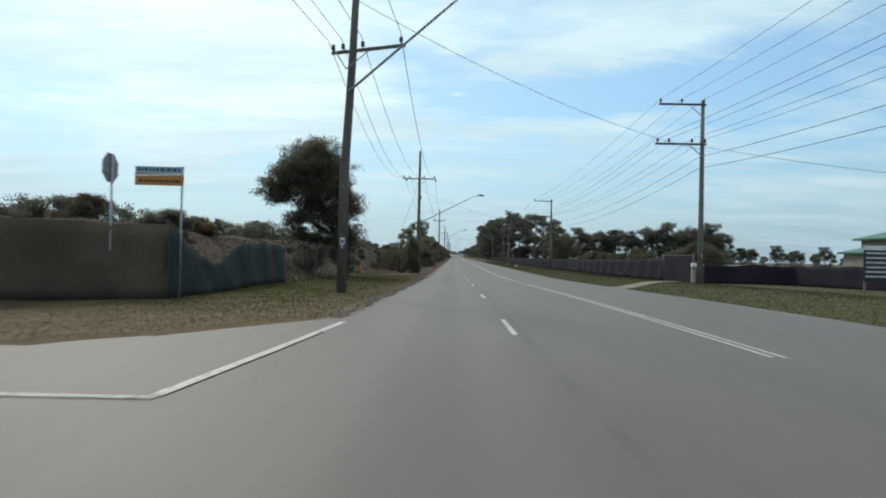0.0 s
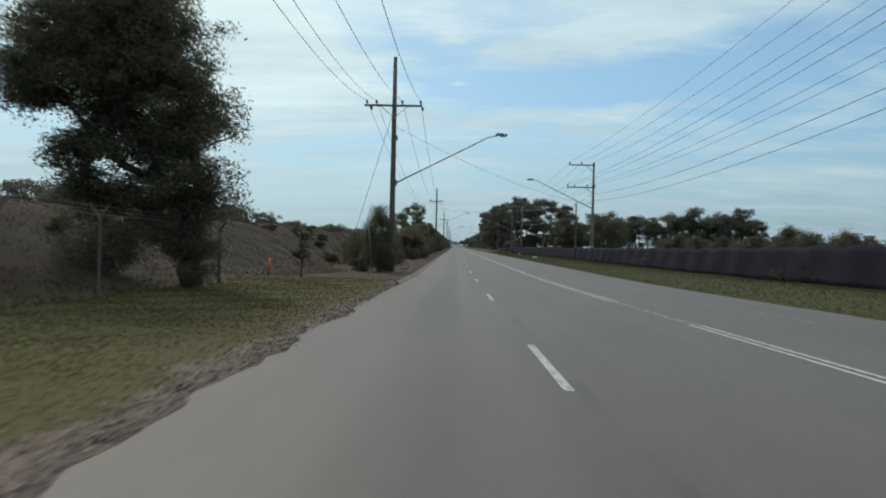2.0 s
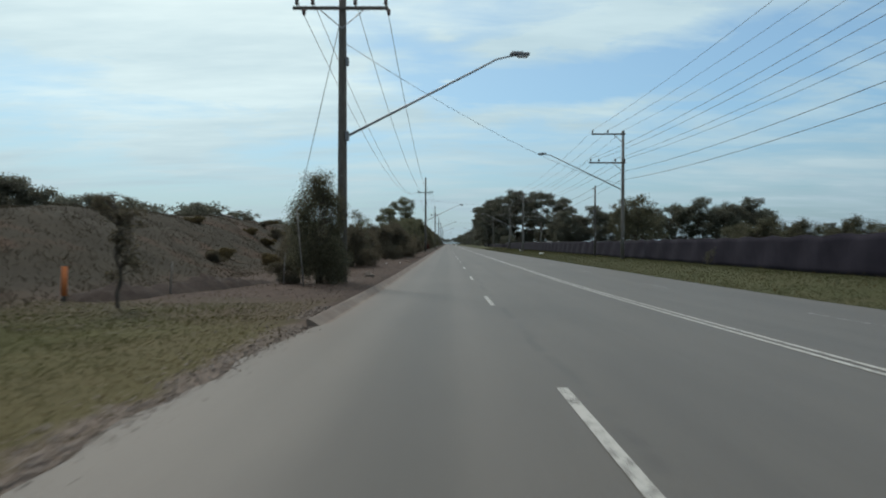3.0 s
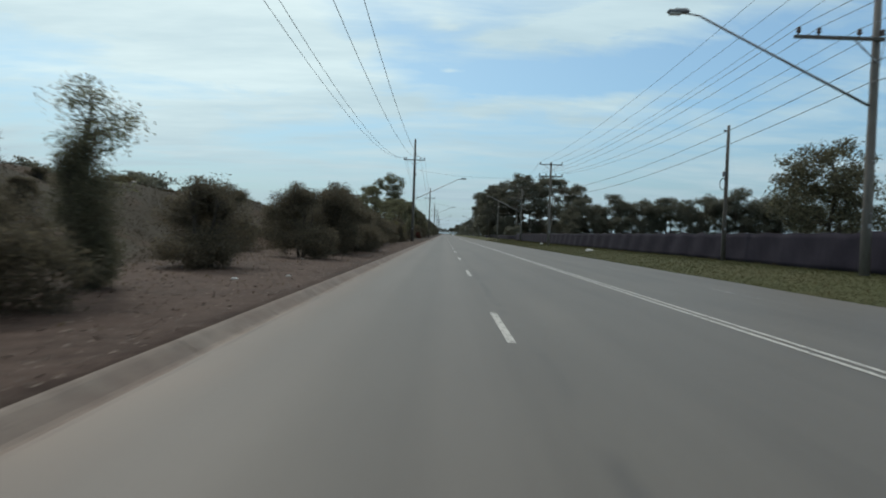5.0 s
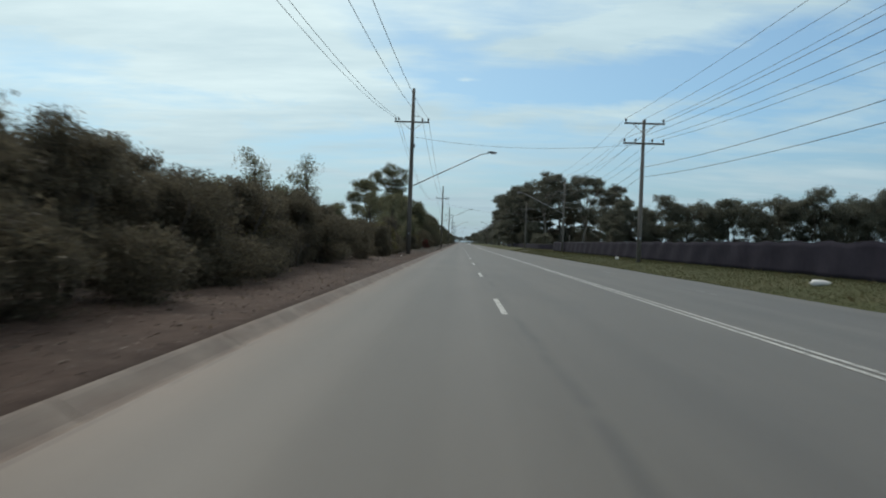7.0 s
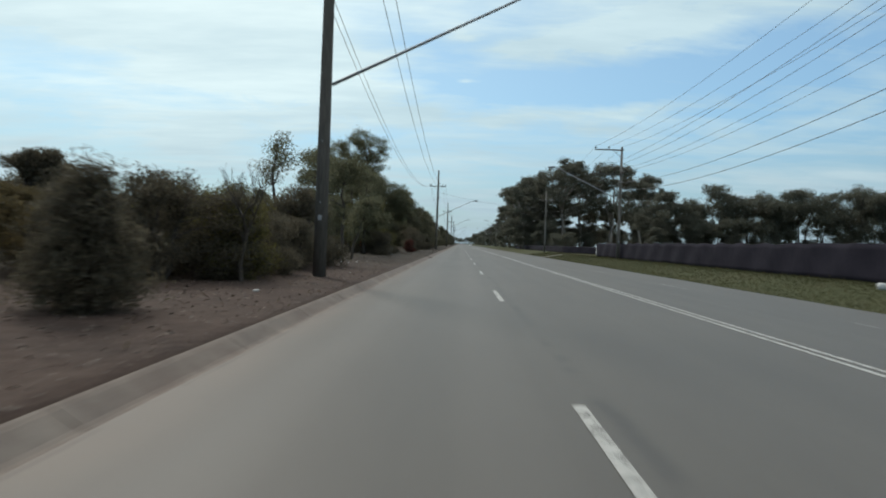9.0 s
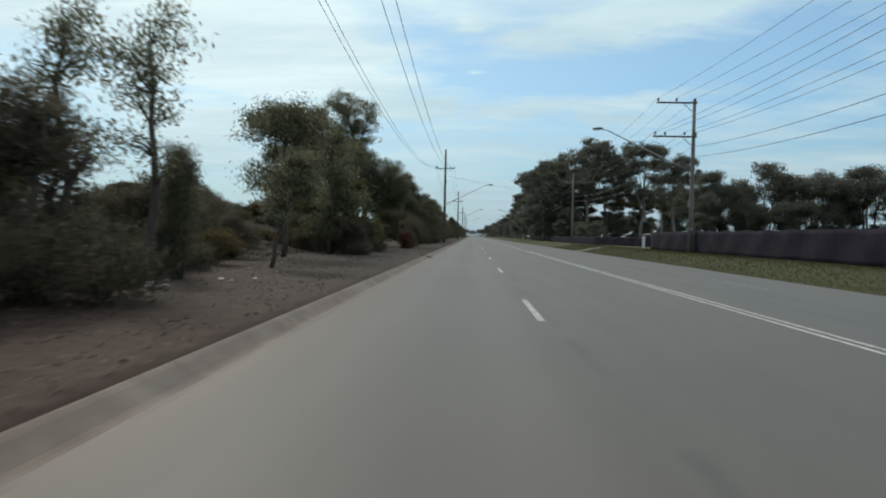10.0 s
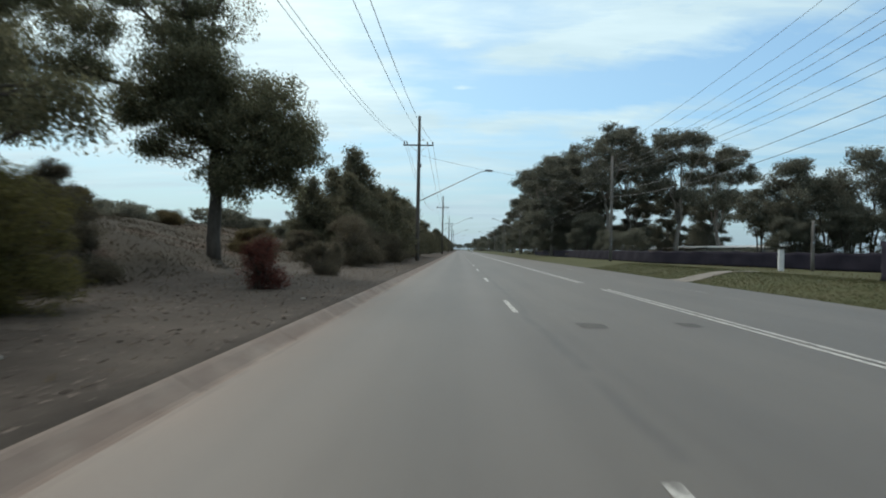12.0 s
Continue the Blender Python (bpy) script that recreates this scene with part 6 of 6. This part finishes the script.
house = thing("pavilion", (36.0, 45.0, foot(36, 45)), "low building with green hipped metal roofs", "building", turn=0.0)
part("wall", (Shape().box((4.5, 4.0, 1.9), (8.0, 7.0, 3.8)), BRICK_WALL), house)
hip_roof(house, 0.5, 8.5, 0.5, 7.5, 3.85, 1.4, GREEN_ROOF)
part("porch_wall", (Shape().box((-1.8, 2.0, 1.25), (3.2, 3.4, 2.5)), BRICK_WALL), house)
hip_roof(house, -3.4, -0.2, 0.3, 3.7, 2.55, 0.6, GREEN_ROOF, 0.35)
for k in range(2):
    w = part("window", (Shape().box((2.6 + 3.4 * k, 0.48, 2.0), (1.5, 0.06, 1.1)), DARK_GLASS), house)
    part("window_frame", (Shape().box((2.6 + 3.4 * k, 0.46, 1.42), (1.7, 0.08, 0.08)).box((2.6 + 3.4 * k, 0.46, 2.58), (1.7, 0.08, 0.08)).box((1.79 + 3.4 * k, 0.46, 2.0), (0.08, 0.08, 1.24)).box((3.41 + 3.4 * k, 0.46, 2.0), (0.08, 0.08, 1.24)), WHITE_PAINT), w)

# long low shed behind the gums
shed = thing("shed", (42.0, 271.0, foot(42, 271) - 0.75), "long low shed with a pale metal roof", "building")
part("wall", (Shape().box((4.0, 28.0, 1.3), (7.6, 56.0, 2.6)), BRICK_WALL), shed)
part("roof", (Shape().box((2.0, 28.0, 2.95), (4.3, 57.0, 0.12), Matrix.Rotation(-0.09, 3, "Y")).box((6.0, 28.0, 2.95), (4.3, 57.0, 0.12), Matrix.Rotation(0.09, 3, "Y")), WHITE_PAINT), shed, "pale metal roof sheets")
for k in range(7):
    part("door", (Shape().box((0.18, 4.0 + 8.0 * k, 1.1), (0.1, 3.2, 2.2)), STEEL_DARK), shed)

mk = thing("white_marker", (19.6, 225.4, foot(19.6, 225.4)), "square white post with a cap at the driveway", "post")
part("shaft", (Shape().box((0, 0, 0.62), (0.3, 0.22, 1.3), None, 0.03), WHITE_PAINT), mk)
part("cap", (Shape().box((0, 0, 1.3), (0.34, 0.26, 0.06), None, 0.015), PALE_CONCRETE), mk)
power_pole("timber_post", (21.6, 225.6), 3.1, "short bare timber post behind the verge", POLE_PALE, 0.11)

# white car far down the road
car = thing("car", (7.6, 560.0, road_z(7.6, 560)), "small white car far off on the road", "car")
part("body", (Shape().box((0, 0, 0.55), (1.75, 4.2, 0.6), None, 0.12).box((0, 0.2, 1.05), (1.5, 2.2, 0.55), None, 0.18), WHITE_PAINT), car)
part("windscreen", (Shape().box((0, -0.93, 1.08), (1.25, 0.08, 0.36), Matrix.Rotation(-0.45, 3, "X")), DARK_GLASS), car)
for x in (-0.8, 0.8):
    for y in (-1.35, 1.35):
        part("wheel", (Shape().tube([(x - 0.1, y, 0.31), (x + 0.1, y, 0.31)], 0.31, 14), RUBBER), car)

# idle machinery standing on the bank
def digger(at, turn, label):
    ob = thing("excavator", (at[0], at[1], foot(*at)), label, "machine", "machinery on the bank", turn=turn)
    ob.scale = (1.3, 1.3, 1.3)
    part("body", (Shape().box((0, 0, 1.1), (2.6, 2.2, 1.2), None, 0.15).box((0.5, 0.3, 2.0), (1.2, 1.1, 0.9), None, 0.12), STEEL_DARK), ob)
    for y in (-0.95, 0.95):
        part("track", (Shape().box((0, y, 0.3), (3.2, 0.5, 0.6), None, 0.18), RUBBER), ob)
    part("boom", (Shape().tube([(1.0, -0.3, 1.6), (2.6, -0.3, 3.6), (4.3, -0.3, 3.9)], [0.2, 0.22, 0.15], 6), STEEL_DARK), ob)
    part("arm", (Shape().tube([(4.2, -0.3, 4.1), (5.2, -0.3, 2.0)], [0.16, 0.1], 6), STEEL_DARK), ob)
    part("bucket", (Shape().box((5.2, -0.3, 1.7), (0.7, 0.8, 0.6), None, 0.12), RUSTY), ob)
    return ob


digger((-42.0, 150.0), 20.0, "idle dark excavator with bent boom on the bank")
digger((-52.0, 158.0), 200.0, "idle dark excavator with folded boom on the bank")
digger((-34.0, 146.0), 160.0, "idle dark excavator with folded boom on the bank")

# far conveyor boom on the skyline
boom = thing("conveyor_boom", (-620.0, 1270.0, foot(-620, 1270)), "distant raised conveyor boom on the skyline", "machine")
part("mast", (Shape().box((8, 0, 16), (3.0, 3.0, 32.0)), STEEL_DARK), boom)
part("beam", (Shape().box((0, 0, 46), (3.2, 3.0, 44.0), Matrix.Rotation(-0.75, 3, "Y")), STEEL_DARK), boom)

# ---- grass blades and litter ----
def blades(name, n, xr, yr, seed, mats, height, label, keep=None):
    r2 = np.random.default_rng(seed)
    x, y = r2.uniform(*xr, n), r2.uniform(*yr, n)
    if keep is not None:
        k = keep(x, y, r2)
        x, y = x[k], y[k]
    z = ground_z(x, y)
    m = len(x)
    h = height * r2.uniform(0.4, 1.5, m)
    a = r2.uniform(0, 2 * math.pi, m)
    lean = r2.normal(0, 0.45, (m, 2)) * h[:, None]
    w = 0.008 + 0.03 * h * 0.6
    base = np.stack([x, y, z - 0.01], -1)
    s = np.stack([np.cos(a) * w, np.sin(a) * w, np.zeros(m)], -1)
    tip = base + np.stack([lean[:, 0], lean[:, 1], h], -1)
    mid = (base + tip) / 2 + np.stack([-lean[:, 0] * 0.15, -lean[:, 1] * 0.15, h * 0.08], -1)
    q = np.stack([base - s, base + s, mid + s * 0.7, tip], 1)
    tagged(new(name, quads_mesh(name, q, mats)), label, "grass", kind="stuff")


def off_drive(x, y, r2):
    """Grass keeps off the two driveways."""
    t = np.clip((x - 10.7) / 5.7, 0, 1)
    return (np.abs(y - 37.3 - 3.6 * t) > 1.2 + 0.7 * (1 - t) ** 2) & (np.abs(y - 218.0 - 4.0 * t) > 0.75 + 0.6 * (1 - t) ** 2)


def on_left(x, y, r2):
    return (y > side_edge(x) + 0.15) & (x < -2.2 + 0.25 * np.sin(y * 1.7)) & ((y < KERB_Y - 0.6) | (x < -2.75)) & (r2.random(len(x)) < 1.0 - 0.75 * smooth(51.0, 56.0, y))


blades("grass", 150000, (-9.0, -2.0), (4.0, 55.0), 1, GRASS_GREEN, 0.036, "short green verge grass", lambda x, y, r2: on_left(x, y, r2) & (r2.random(len(x)) < 0.12 + 0.88 * smooth(7, 14, y) * smooth(-2.6, -4.4, x)))
blades("dry_grass", 90000, (-11.0, -2.0), (3.0, 56.0), 2, GRASS_DRY, 0.036, "dry brown verge grass", lambda x, y, r2: on_left(x, y, r2) & (r2.random(len(x)) < 1.0 - 0.9 * smooth(7, 14, y) * smooth(-2.6, -4.4, x)))
blades("grass", 230000, (10.92, 16.6), (-6.0, 240.0), 3, GRASS_ROUGH, 0.055, "rough green verge grass", off_drive)
blades("dry_grass", 9000, (11.0, 22.0), (-6.0, 240.0), 4, GRASS_DRY, 0.13, "dry seeding verge grass", off_drive)
blades("dry_grass", 9000, (-9.5, -2.5), (51.0, 240.0), 5, GRASS_DRY, 0.07, "thin dry grass on bare soil", lambda x, y, r2: r2.random(len(x)) < 0.25 + 0.75 * smooth(-4.0, -7.0, x))


BANK_GRASS = leaf_material("dull_bank_weeds", (0.038, 0.032, 0.023), (0.058, 0.049, 0.034), glint=1.1)
blades("bank_weeds", 200000, (-24.0, -8.6), (16.0, 245.0), 6, BANK_GRASS, 0.12, "dull olive weeds and dry grass on the bank", lambda x, y, r2: (r2.random(len(x)) < 0.5 + 0.5 * smooth(-0.2, 0.5, lumps(x * 5, y * 5, 4.0))) & ((y > 30) | (x < -12)))


def litter():
    r2 = np.random.default_rng(9)
    n = 42000
    x, y = r2.uniform(-9.0, -2.45, n), r2.uniform(50.0, 235.0, n)
    c = np.stack([x, y, ground_z(x, y) + 0.012], -1)
    a = r2.uniform(0, 2 * math.pi, n)
    ln, w = r2.uniform(0.015, 0.045, n), r2.uniform(0.006, 0.016, n)
    d = np.stack([np.cos(a) * ln, np.sin(a) * ln, r2.normal(0, 0.008, n)], -1)
    s = np.stack([-np.sin(a) * w, np.cos(a) * w, r2.normal(0, 0.006, n)], -1)
    q = np.stack([c - d, c + s, c + d, c - s], 1)
    tagged(new("leaf_litter", quads_mesh("leaf_litter", q, LITTER)), "scattered fallen leaves and bark on bare soil", "leaf litter", kind="stuff")


LITTER = leaf_material("fallen_leaves", (0.045, 0.034, 0.027), (0.14, 0.112, 0.090), 0.1)
litter()


GRAVEL = material("pale_pinkish_gravel", lambda n: n.ramp(island(n), [(0.0, (0.16, 0.13, 0.11)), (1.0, (0.30, 0.26, 0.23))]), 0.9)


def gravel():
    r2 = np.random.default_rng(12)
    n = 17000
    y = r2.uniform(8.0, 54.0, n)
    x = -2.15 - np.abs(r2.normal(0, 0.34, n)) + 0.2
    c = np.stack([x, y, np.maximum(ground_z(x, y), -10) + 0.01], -1)
    k = r2.uniform(0.006, 0.022, (n, 1))
    a = r2.uniform(0, 2 * math.pi, n)
    d, s = np.stack([np.cos(a), np.sin(a), 0.3 * r2.normal(size=n)], -1) * k, np.stack([-np.sin(a), np.cos(a), 0.3 * r2.normal(size=n)], -1) * k
    up = np.array([[0, 0, 1.0]]) * k * 0.7
    q = np.concatenate([np.stack([c - d, c + s, c + d + up, c - s + up], 1), np.stack([c - s, c - d + up, c + s + up, c + d], 1)])
    tagged(new("gravel", quads_mesh("gravel", q, GRAVEL)), "loose pale gravel along the broken road edge", "gravel", kind="stuff")


gravel()
